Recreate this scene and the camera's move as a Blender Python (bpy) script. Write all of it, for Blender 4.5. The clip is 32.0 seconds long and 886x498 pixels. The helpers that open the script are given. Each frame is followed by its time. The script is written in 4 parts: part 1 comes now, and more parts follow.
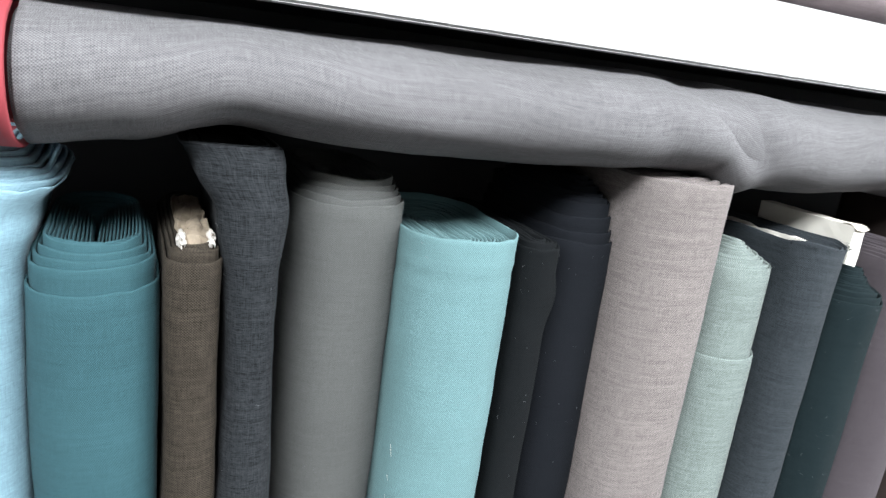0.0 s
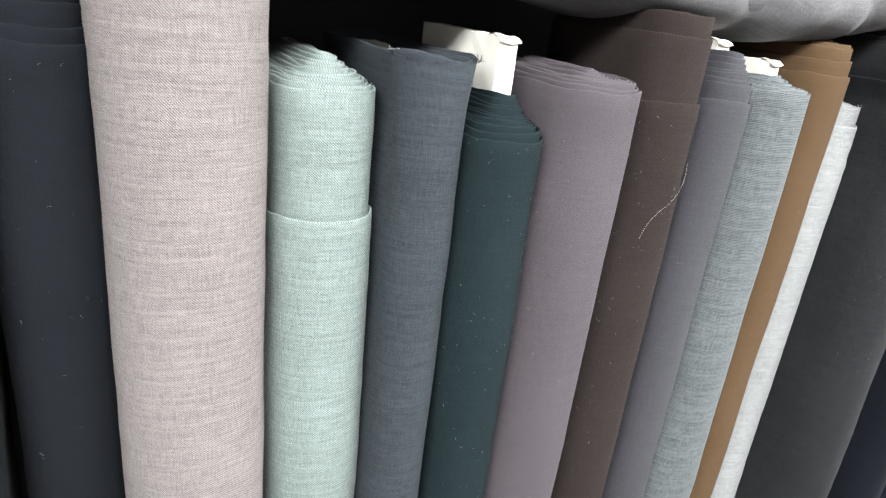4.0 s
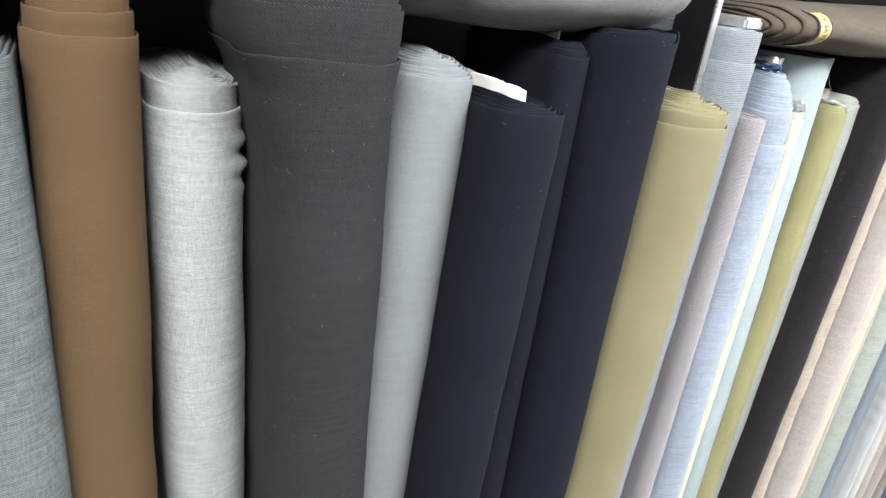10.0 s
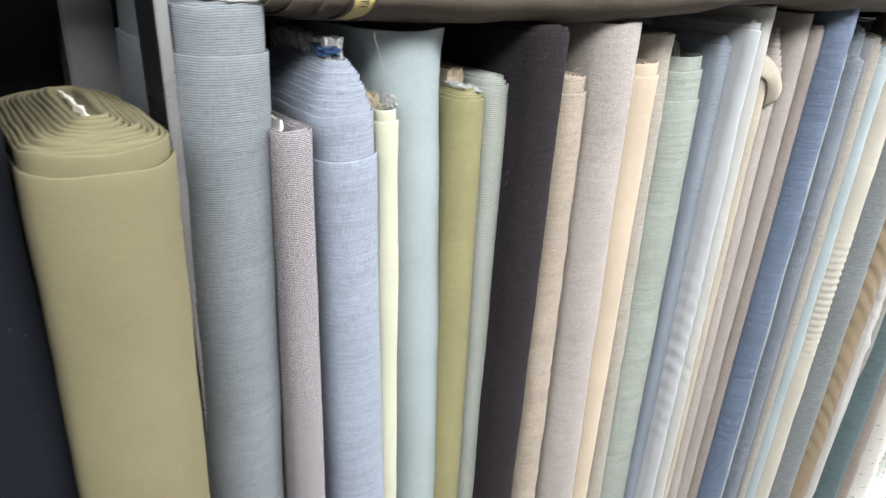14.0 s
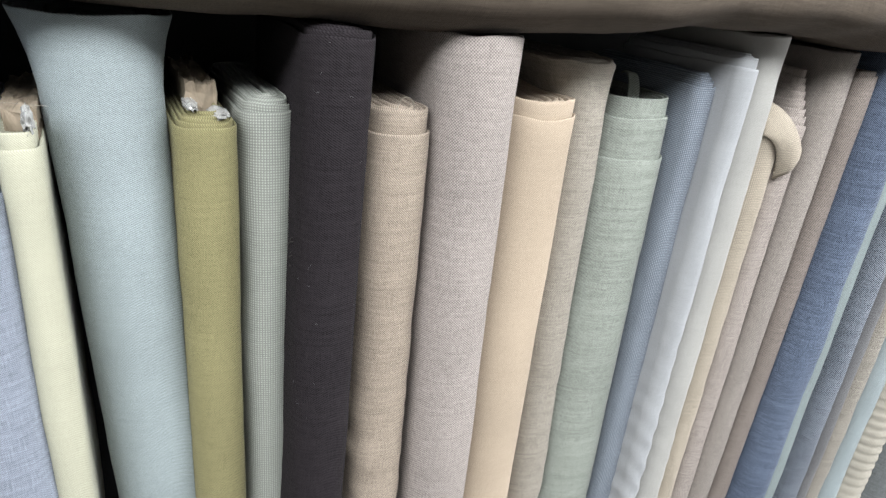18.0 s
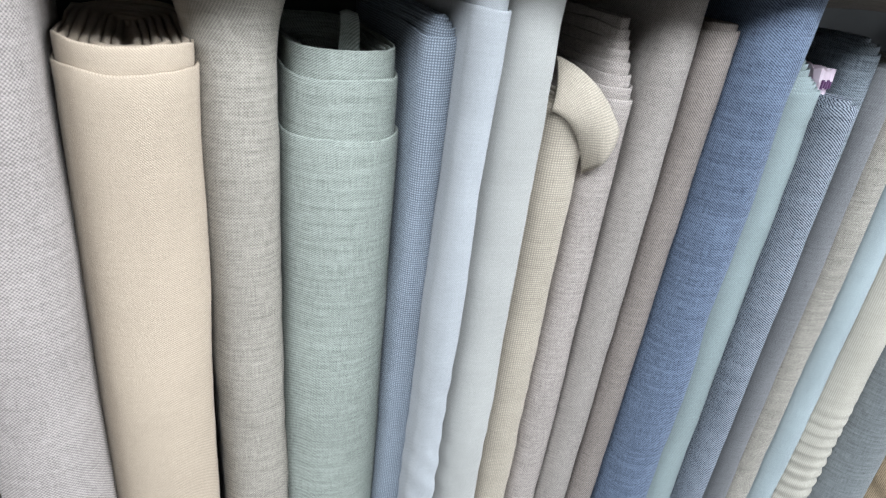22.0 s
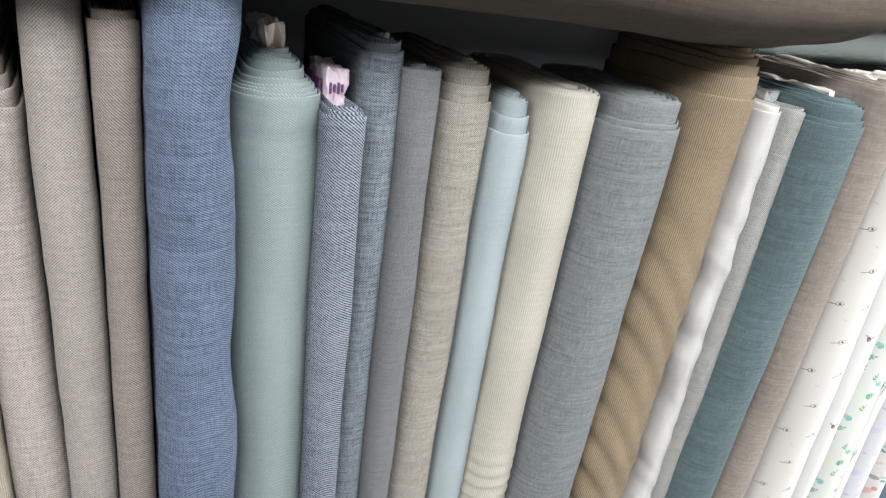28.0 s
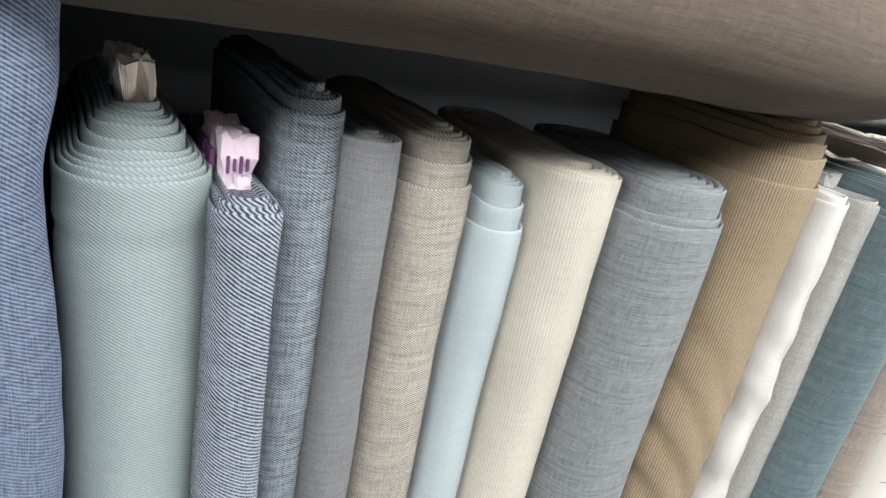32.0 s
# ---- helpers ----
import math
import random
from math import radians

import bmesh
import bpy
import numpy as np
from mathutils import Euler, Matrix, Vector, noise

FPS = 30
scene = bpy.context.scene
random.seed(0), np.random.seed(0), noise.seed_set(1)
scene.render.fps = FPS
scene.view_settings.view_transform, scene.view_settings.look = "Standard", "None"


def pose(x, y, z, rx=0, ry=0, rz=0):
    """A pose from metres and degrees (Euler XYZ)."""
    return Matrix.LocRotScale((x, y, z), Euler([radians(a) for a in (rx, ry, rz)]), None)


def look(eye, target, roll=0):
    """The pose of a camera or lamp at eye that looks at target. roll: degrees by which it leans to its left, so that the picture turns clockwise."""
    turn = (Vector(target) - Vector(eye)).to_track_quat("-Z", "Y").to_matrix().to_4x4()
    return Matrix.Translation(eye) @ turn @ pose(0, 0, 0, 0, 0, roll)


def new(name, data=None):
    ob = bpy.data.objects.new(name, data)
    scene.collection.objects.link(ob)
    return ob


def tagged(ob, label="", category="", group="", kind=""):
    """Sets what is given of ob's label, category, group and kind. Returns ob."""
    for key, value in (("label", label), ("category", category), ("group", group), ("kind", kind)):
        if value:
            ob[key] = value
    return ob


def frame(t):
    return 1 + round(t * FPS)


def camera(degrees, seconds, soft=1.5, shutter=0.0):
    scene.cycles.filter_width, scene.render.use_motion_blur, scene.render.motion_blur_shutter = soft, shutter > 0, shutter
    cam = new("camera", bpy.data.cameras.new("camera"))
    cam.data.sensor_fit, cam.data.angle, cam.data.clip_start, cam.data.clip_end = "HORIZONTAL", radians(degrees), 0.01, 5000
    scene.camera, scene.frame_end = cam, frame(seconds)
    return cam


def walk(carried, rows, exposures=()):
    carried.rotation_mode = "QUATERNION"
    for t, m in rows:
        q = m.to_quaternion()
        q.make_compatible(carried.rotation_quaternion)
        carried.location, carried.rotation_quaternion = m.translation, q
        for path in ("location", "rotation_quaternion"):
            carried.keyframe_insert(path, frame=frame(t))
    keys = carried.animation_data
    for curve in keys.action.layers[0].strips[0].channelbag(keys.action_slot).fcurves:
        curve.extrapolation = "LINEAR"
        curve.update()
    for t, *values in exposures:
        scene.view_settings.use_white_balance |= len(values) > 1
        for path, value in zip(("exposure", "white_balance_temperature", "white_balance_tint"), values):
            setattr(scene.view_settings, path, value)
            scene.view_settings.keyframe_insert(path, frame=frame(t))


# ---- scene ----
cam = camera(67.2, 32.0, soft=1.35, shutter=0.2)
# seconds, place, turn
PATH = [
    (0.0, -0.0023, -0.3756, 1.5035, 74.40, -6.92, -24.44),
    (0.5, 0.0146, -0.3994, 1.4946, 73.75, -8.02, -25.77),
    (1.0, 0.0457, -0.4039, 1.4813, 71.60, -7.97, -26.24),
    (1.5, 0.0791, -0.4062, 1.4834, 71.14, -7.49, -26.10),
    (2.0, 0.1451, -0.4055, 1.4407, 70.37, -8.60, -27.16),
    (2.5, 0.2137, -0.4077, 1.4230, 69.59, -8.20, -28.77),
    (3.0, 0.2690, -0.4074, 1.4229, 69.31, -7.42, -29.83),
    (3.5, 0.3027, -0.3943, 1.4246, 69.05, -6.97, -30.95),
    (5.5, 0.4815, -0.3481, 1.4173, 70.30, -4.95, -30.44),
    (6.0, 0.5217, -0.3405, 1.4221, 71.59, -6.37, -32.11),
    (6.5, 0.5462, -0.3412, 1.4240, 71.69, -6.08, -32.96),
    (7.0, 0.5628, -0.3413, 1.4252, 71.59, -6.56, -33.42),
    (7.5, 0.6156, -0.3936, 1.4379, 69.02, -6.16, -33.13),
    (8.0, 0.6942, -0.4428, 1.4152, 67.74, -6.79, -33.03),
    (8.5, 0.7882, -0.4669, 1.4180, 68.74, -8.52, -33.07),
    (9.0, 0.8371, -0.4853, 1.4331, 67.97, -6.97, -32.90),
    (9.5, 0.9055, -0.5084, 1.4532, 67.01, -5.45, -31.50),
    (10.0, 0.9838, -0.5016, 1.4601, 66.96, -6.81, -29.16),
    (10.5, 1.0436, -0.4708, 1.4516, 68.48, -6.93, -29.20),
    (11.0, 1.0673, -0.4747, 1.4567, 68.37, -5.80, -27.68),
    (11.5, 1.1059, -0.5087, 1.4738, 70.04, -4.78, -25.93),
    (12.0, 1.1532, -0.5359, 1.5061, 69.55, -3.50, -26.73),
    (12.5, 1.2065, -0.5593, 1.5061, 68.74, -2.47, -30.57),
    (13.0, 1.2816, -0.5632, 1.5230, 68.36, -1.78, -31.89),
    (13.5, 1.3578, -0.5398, 1.4776, 66.53, -2.89, -34.44),
    (14.0, 1.4572, -0.4999, 1.4774, 65.90, -2.58, -37.65),
    (14.5, 1.5722, -0.4645, 1.4981, 67.56, 0.34, -39.04),
    (15.0, 1.6636, -0.4936, 1.5021, 64.86, 1.30, -33.83),
    (15.5, 1.7300, -0.5107, 1.4564, 63.99, 2.04, -32.28),
    (17.5, 1.7969, -0.4789, 1.4406, 65.18, -4.87, -27.30),
    (18.0, 1.8222, -0.4439, 1.4586, 66.80, -5.86, -27.14),
    (18.5, 1.8400, -0.4371, 1.4598, 67.32, -5.54, -26.66),
    (19.0, 1.8674, -0.4465, 1.4629, 67.14, -6.44, -27.78),
    (19.5, 1.8973, -0.4608, 1.4552, 67.36, -6.43, -28.53),
    (20.0, 1.9503, -0.4664, 1.4527, 67.06, -6.04, -26.72),
    (20.5, 2.0208, -0.4490, 1.4571, 66.33, -6.50, -24.65),
    (21.0, 2.0970, -0.4012, 1.4610, 64.31, -7.37, -21.94),
    (21.5, 2.1279, -0.4110, 1.4659, 63.80, -7.23, -22.36),
    (22.0, 2.1701, -0.4005, 1.4462, 63.36, -6.75, -22.34),
    (22.5, 2.2041, -0.4033, 1.4481, 63.32, -6.85, -22.77),
    (23.0, 2.2094, -0.4103, 1.4530, 63.98, -6.72, -23.83),
    (23.5, 2.2363, -0.3972, 1.4509, 63.62, -7.12, -24.42),
    (24.0, 2.2885, -0.4007, 1.4581, 63.40, -8.11, -25.18),
    (24.5, 2.3345, -0.4338, 1.4674, 63.78, -7.70, -24.67),
    (25.0, 2.3617, -0.4379, 1.4763, 63.70, -7.49, -23.56),
    (25.5, 2.3869, -0.4468, 1.4683, 63.32, -6.65, -22.80),
    (26.0, 2.4451, -0.4495, 1.4603, 63.48, -6.25, -22.17),
    (26.5, 2.4947, -0.4542, 1.4628, 63.59, -6.87, -22.72),
    (28.5, 2.5658, -0.4563, 1.4617, 65.06, -7.40, -27.39),
    (29.0, 2.6086, -0.4899, 1.4580, 64.97, -7.12, -26.82),
    (29.5, 2.6541, -0.5221, 1.4663, 64.96, -6.98, -25.16),
    (30.0, 2.6394, -0.5693, 1.4403, 62.03, -6.04, -17.61),
    (30.5, 2.6110, -0.5830, 1.4474, 63.12, -6.52, -17.35),
    (31.0, 2.6220, -0.5304, 1.4633, 66.46, -7.64, -17.36),
    (31.5, 2.6620, -0.4148, 1.4660, 67.16, -10.20, -21.44),
    (32.0, 2.6267, -0.2973, 1.4519, 67.67, -10.43, -29.59),
]
EXPOSURES = ((0.0, 0.6, 6450, 10), (1.0, 0.72, 6500, 10), (2.0, 0.77, 6650, 11), (3.0, 0.88, 6650, 10), (6.0, 1.03, 6650, 11), (7.0, 1.02, 6750, 10), (8.0, 1.02, 6650, 7), (9.0, 0.85, 6600, 9),
             (10.0, 0.8, 6550, 9), (11.0, 0.78, 6600, 9), (13.0, 0.55, 6600, 9), (15.0, 0.26, 6600, 10), (18.0, 0.1, 6550, 10), (20.0, 0.17, 6300, 9), (22.0, 0.11, 6050, 8),
             (23.0, 0.15, 6300, 10), (25.0, 0.19, 6550, 10), (26.0, 0.13, 6400, 10), (29.0, -0.14, 6650, 10), (30.0, -0.4, 6700, 10), (31.0, -0.1, 6500, 10), (32.0, 0.22, 6700, 10))
walk(cam, [(t, pose(*p)) for t, *p in PATH], EXPOSURES)

# ---------- light ----------
world = bpy.data.worlds.new("room_air")
scene.world = world
world.use_nodes = True
world.node_tree.nodes["Background"].inputs[0].default_value = (0.75, 0.8, 0.88, 1)
world.node_tree.nodes["Background"].inputs[1].default_value = 0.045
for lx in (-2.3, -0.9, 0.5, 2.1, 3.7, 5.3):
    panel_light = bpy.data.lights.new("ceiling_panel_light", "AREA")
    panel_light.shape, panel_light.size, panel_light.size_y = "RECTANGLE", 1.2, 0.6
    panel_light.energy, panel_light.color = 68, (0.95, 0.98, 1.0)
    lamp = new("ceiling_panel_light", panel_light)
    lamp.matrix_world = pose(lx, -1.35, 2.66)
# daylight from the open shop front at the far end of the aisle
front_light = bpy.data.lights.new("shop_front_daylight", "AREA")
front_light.shape, front_light.size, front_light.size_y = "RECTANGLE", 1.8, 2.3
front_light.energy, front_light.color = 150, (0.97, 0.99, 1.0)
lamp = new("shop_front_daylight", front_light)
lamp.matrix_world = look((6.9, -1.45, 1.35), (0.0, -1.0, 1.35))


# ---------- materials ----------
def lin(r, g, b, k=1.0):
    return tuple(k * ((v / 255 + 0.055) / 1.055) ** 2.4 if v > 10 else k * v / 255 / 12.92 for v in (r, g, b)) + (1.0,)


class Nodes:
    """A few short ways to wire a material."""

    def __init__(self, name):
        self.mat = bpy.data.materials.new(name)
        self.mat.use_nodes = True
        self.tree = self.mat.node_tree
        self.bsdf = self.tree.nodes["Principled BSDF"]

    def link(self, value, socket):
        if isinstance(value, (int, float)):
            socket.default_value = value
        elif isinstance(value, tuple):
            socket.default_value = value
        else:
            self.tree.links.new(value, socket)

    def m(self, op, a, b=0.0, c=0.0):
        n = self.tree.nodes.new("ShaderNodeMath")
        n.operation = op
        for value, socket in zip((a, b, c), n.inputs):
            self.link(value, socket)
        return n.outputs[0]

    def vec(self, x, y, z=0.0):
        n = self.tree.nodes.new("ShaderNodeCombineXYZ")
        for value, socket in zip((x, y, z), n.inputs):
            self.link(value, socket)
        return n.outputs[0]

    def noise(self, vector, scale, detail=2.0, rough=0.5):
        n = self.tree.nodes.new("ShaderNodeTexNoise")
        self.link(vector, n.inputs["Vector"])
        n.inputs["Scale"].default_value, n.inputs["Detail"].default_value, n.inputs["Roughness"].default_value = scale, detail, rough
        return n.outputs[0]

    def mix(self, f, a, b):
        n = self.tree.nodes.new("ShaderNodeMix")
        n.data_type = "RGBA"
        self.link(f, n.inputs[0])
        self.link(a, n.inputs[6])
        self.link(b, n.inputs[7])
        return n.outputs[2]

    def uv(self):
        n = self.tree.nodes.new("ShaderNodeUVMap")
        n.uv_map = "cloth"
        s = self.tree.nodes.new("ShaderNodeSeparateXYZ")
        self.tree.links.new(n.outputs[0], s.inputs[0])
        return s.outputs[0], s.outputs[1]

    def place(self):
        return self.tree.nodes.new("ShaderNodeTexCoord").outputs["Object"]

    def bump(self, height, strength, distance):
        n = self.tree.nodes.new("ShaderNodeBump")
        n.inputs["Strength"].default_value, n.inputs["Distance"].default_value = strength, distance
        self.link(height, n.inputs["Height"])
        self.tree.links.new(n.outputs[0], self.bsdf.inputs["Normal"])

    def finish(self, color, rough, metal=0.0, sheen=0.0):
        self.link(color, self.bsdf.inputs["Base Color"])
        self.link(rough, self.bsdf.inputs["Roughness"])
        self.bsdf.inputs["Metallic"].default_value = metal
        self.bsdf.inputs["Sheen Weight"].default_value = sheen
        return self.mat


TAU = 2 * math.pi


def weave_value(n, u, v, style, p):
    """The lie of the threads, from 0 (low) to 1 (high): a regular weave, broken by uneven yarns."""
    def wave(a):
        return n.m("SINE", n.m("MULTIPLY", a, TAU / p))

    def uneven(across, along):
        f = n.noise(n.vec(n.m("MULTIPLY", across, 1.5 / p), n.m("MULTIPLY", along, 0.3 / p)), 1.0, 1.0, 0.5)
        return n.m("MULTIPLY", n.m("SUBTRACT", f, 0.5), 2.4)

    def blend(regular, loose, k):
        f = n.m("ADD", n.m("MULTIPLY", regular, k), n.m("MULTIPLY", loose, 1 - k))
        return n.m("MINIMUM", n.m("MAXIMUM", n.m("MULTIPLY_ADD", f, 0.5, 0.5), 0.0), 1.0)

    if style in ("twill", "steep"):
        slope = 1.0 if style == "twill" else 0.65
        a = n.m("MULTIPLY_ADD", u, slope, v)
        b = n.m("MULTIPLY_ADD", v, -slope, u)
        return blend(wave(a), uneven(a, b), 0.72)
    if style == "rising":
        a = n.m("MULTIPLY_ADD", u, -0.7, v)
        b = n.m("MULTIPLY_ADD", v, 0.7, u)
        return blend(wave(a), uneven(a, b), 0.75)
    if style == "melange":
        return blend(uneven(v, u), uneven(u, v), 0.62)
    if style == "cross":
        return blend(wave(v), uneven(v, u), 0.6)
    if style == "cord":
        return blend(wave(u), uneven(u, v), 0.72)
    a, b = wave(u), wave(v)
    if style == "dots":
        return n.m("SMOOTH_MIN", n.m("MAXIMUM", n.m("MULTIPLY_ADD", n.m("ADD", a, b), 0.7, 0.1), 0.0), 1.0, 0.2)
    return blend(n.m("MULTIPLY", a, b), n.m("MULTIPLY", n.m("ADD", uneven(u, v), uneven(v, u)), 0.7), 0.7)


GAIN = 0.82


def fabric(name, rgb, style="twill", p=1.3, contrast=0.35, streak=0.25, light=None, sheen=0.15, bump=0.6):
    """A woven cloth. p: the repeat in millimetres; streak: the uneven yarns of a melange."""
    n = Nodes(name)
    u, v = n.uv()
    warp = n.noise(n.vec(n.m("MULTIPLY", u, 75.0), n.m("MULTIPLY", v, 1300.0)), 1.0, 3.0, 0.65)
    weft = n.noise(n.vec(n.m("MULTIPLY", u, 1300.0), n.m("MULTIPLY", v, 60.0)), 1.0, 3.0, 0.65)
    slub = n.noise(n.vec(n.m("MULTIPLY", u, 14.0), n.m("MULTIPLY", v, 330.0)), 1.0, 2.0, 0.5)
    cloud = n.noise(n.vec(u, v), 9.0, 3.0, 0.55)
    wander = n.m("MULTIPLY", n.m("SUBTRACT", n.noise(n.vec(u, v), 60.0, 1.0), 0.5), 0.0 if style in ("cross", "dots", "cord") else p * 0.0004)
    lie = weave_value(n, n.m("ADD", u, wander), n.m("ADD", v, wander), style, p / 1000)
    f = n.m("MULTIPLY_ADD", n.m("SUBTRACT", lie, 0.5), min(1.6, contrast * 3.2), 0.5)
    yarns = n.m("ADD", n.m("ADD", warp, weft), n.m("MULTIPLY", slub, 0.6))
    f = n.m("MULTIPLY_ADD", n.m("SUBTRACT", yarns, 1.3), streak * 2.1, f)
    f = n.m("MULTIPLY_ADD", n.m("SUBTRACT", cloud, 0.5), 0.35, f)
    grey = sum(lin(*rgb, GAIN)[:3]) / 3
    dull = min(0.18, 0.04 + grey)
    base = tuple((1 - dull) * c + dull * grey for c in lin(*rgb, GAIN)[:3]) + (1.0,)
    low = tuple(0.52 * c for c in base[:3]) + (1.0,)
    high = lin(*light, GAIN) if light else tuple(min(0.9, 1.42 * c + 0.004) for c in base[:3]) + (1.0,)
    color = n.mix(n.m("MINIMUM", n.m("MAXIMUM", f, 0.0), 1.0), low, high)
    n.bump(n.m("ADD", lie, n.m("MULTIPLY", yarns, 0.5)), bump * 0.6, 0.0005)
    n.bsdf.inputs["Specular IOR Level"].default_value = min(0.25, 0.04 + 1.2 * grey)
    n.bsdf.inputs["Sheen Roughness"].default_value = 0.38
    return n.finish(color, 0.9, 0.0, 0.5 * sheen * min(1.0, 0.08 + 2.4 * grey))


def plain(name, rgb, rough=0.6, metal=0.0, vary=0.15, scale=30.0, gain=1.0):
    n = Nodes(name)
    a = lin(*rgb, gain)
    f = n.noise(n.place(), scale, 4.0, 0.6)
    color = n.mix(f, tuple((1 - vary) * c for c in a[:3]) + (1.0,), tuple(min(0.95, (1 + vary) * c) for c in a[:3]) + (1.0,))
    n.bump(f, 0.15, 0.001)
    return n.finish(color, n.m("MULTIPLY_ADD", f, 0.2, rough - 0.1), metal)


WHITE_PAINT = plain("white_paint", (164, 165, 166), 0.45)
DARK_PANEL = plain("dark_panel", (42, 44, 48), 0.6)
GREY_STEEL = plain("grey_steel", (160, 158, 160), 0.4, 0.6)
STEEL = plain("brushed_steel", (205, 205, 208), 0.28, 0.9)
BLACK_SIDE = plain("blackened_steel", (40, 40, 44), 0.3, 0.5)
CARD_WHITE = plain("white_card", (216, 213, 204), 0.7, 0.0, 0.08, 60)
CARD_CREAM = plain("cream_paper", (214, 203, 192), 0.75, 0.0, 0.12, 60)
GREYED_PAPER = plain("greyed_paper", (188, 184, 178), 0.6, 0.0, 0.2, 70)
CARD_BROWN = plain("grey_brown_board", (132, 120, 104), 0.85, 0.0, 0.5, 160)
FOIL = plain("crinkled_film", (176, 176, 174), 0.25, 0.35, 0.5, 120)
CLEAR_FILM = plain("whitish_film", (214, 214, 214), 0.22, 0.0, 0.25, 90)
NAVY_FILM = plain("navy_film", (40, 60, 90), 0.3, 0.1, 0.5, 120)
TAG_PINK = plain("pale_pink_tag", (214, 196, 208), 0.7, 0.0, 0.1, 60)
INK = plain("purple_ink", (88, 50, 92), 0.6)
RED_BAND = plain("red_woven_band", (146, 56, 64), 0.8)
GOLD_BAND = plain("gold_woven_band", (158, 144, 92), 0.5)
DARK_INK = plain("dark_ink", (40, 36, 34), 0.7)
THREAD = plain("pale_thread", (138, 131, 121), 0.8)
FLOOR_TILE = plain("floor_tile", (66, 63, 60), 0.4)
WALL_PAINT = plain("wall_paint", (96, 94, 92), 0.8)
CEILING_PAINT = plain("ceiling_paint", (214, 214, 210), 0.8)


# ---------- building blocks ----------
def part(name, verts, faces, mat, parent=None, label="", smooth=True, uvs=None, origin=(0, 0, 0)):
    """Link a mesh, whose points are in the world, under its thing."""
    me = bpy.data.meshes.new(name)
    o = Vector(origin)
    me.from_pydata([Vector(v) - o for v in verts], [], faces)
    me.materials.append(mat)
    if smooth:
        me.polygons.foreach_set("use_smooth", [True] * len(me.polygons))
    if uvs is not None:
        layer = me.uv_layers.new(name="cloth")
        loops = np.empty(len(me.loops), dtype=np.int32)
        me.loops.foreach_get("vertex_index", loops)
        at = np.asarray(uvs, dtype=np.float32)[loops]
        if at.shape[1] == 3:
            # the third value is the girth: carry the pattern on across the seam of the turn
            starts, totals = np.empty(len(me.polygons), dtype=np.int32), np.empty(len(me.polygons), dtype=np.int32)
            me.polygons.foreach_get("loop_start", starts)
            me.polygons.foreach_get("loop_total", totals)
            far = np.repeat(np.maximum.reduceat(at[:, 0], starts), totals)
            at[:, 0] += np.where(far - at[:, 0] > 0.5 * at[:, 2], at[:, 2], 0.0)
        layer.data.foreach_set("uv", at[:, :2].ravel())
    ob = new(name, me)
    if parent is not None:
        ob.parent = parent
    else:
        ob.location = o
    return tagged(ob, label)


def thing(name, at, label, category, group=""):
    ob = new(name)
    ob.location = at
    ob.empty_display_size = 0.05
    return tagged(ob, label, category, group)


def box_mesh(x0, x1, y0, y1, z0, z1, bevel=0.0):
    bm = bmesh.new()
    bmesh.ops.create_cube(bm, size=1)
    for v in bm.verts:
        v.co = Vector(((x0 + x1) / 2 + v.co.x * (x1 - x0), (y0 + y1) / 2 + v.co.y * (y1 - y0), (z0 + z1) / 2 + v.co.z * (z1 - z0)))
    if bevel:
        bmesh.ops.bevel(bm, geom=list(bm.edges), offset=bevel, segments=2, affect="EDGES")
    bm.verts.index_update()
    out = [v.co.copy() for v in bm.verts], [[v.index for v in f.verts] for f in bm.faces]
    bm.free()
    return out


def block(name, dims, mat, parent=None, label="", bevel=0.0, origin=(0, 0, 0)):
    v, f = box_mesh(*dims, bevel)
    return part(name, v, f, mat, parent, label, False, None, origin)


def structure(name, dims, mat, label, bevel=0.0):
    ob = block(name, dims, mat, None, label, bevel)
    return tagged(ob, label, kind="structure")


# ---------- the room and the shelf ----------
FLOOR_Z, BASE, SHELF_UNDER, SHELF_TOP = 0.0, 0.10, 1.526, 1.584
X0, X1, BACK = -0.6, 4.25, 0.31
structure("floor", (-3, 7, -2.4, 0.5, -0.1, 0.0), FLOOR_TILE, "grey shop floor")
structure("ceiling", (-3, 7, -2.4, 0.5, 2.7, 2.8), CEILING_PAINT, "white shop ceiling")
structure("wall_north", (-3, 7, 0.4, 0.5, 0.0, 2.7), WALL_PAINT, "painted wall behind the shelf")
structure("wall_south", (-3, 7, -2.5, -2.4, 0.0, 2.7), WALL_PAINT, "painted wall across the aisle")
structure("wall_west", (-3.1, -3, -2.4, 0.5, 0.0, 2.7), WALL_PAINT, "painted end wall")
structure("wall_east", (7, 7.1, -2.4, 0.5, 0.0, 2.7), WALL_PAINT, "painted end wall")

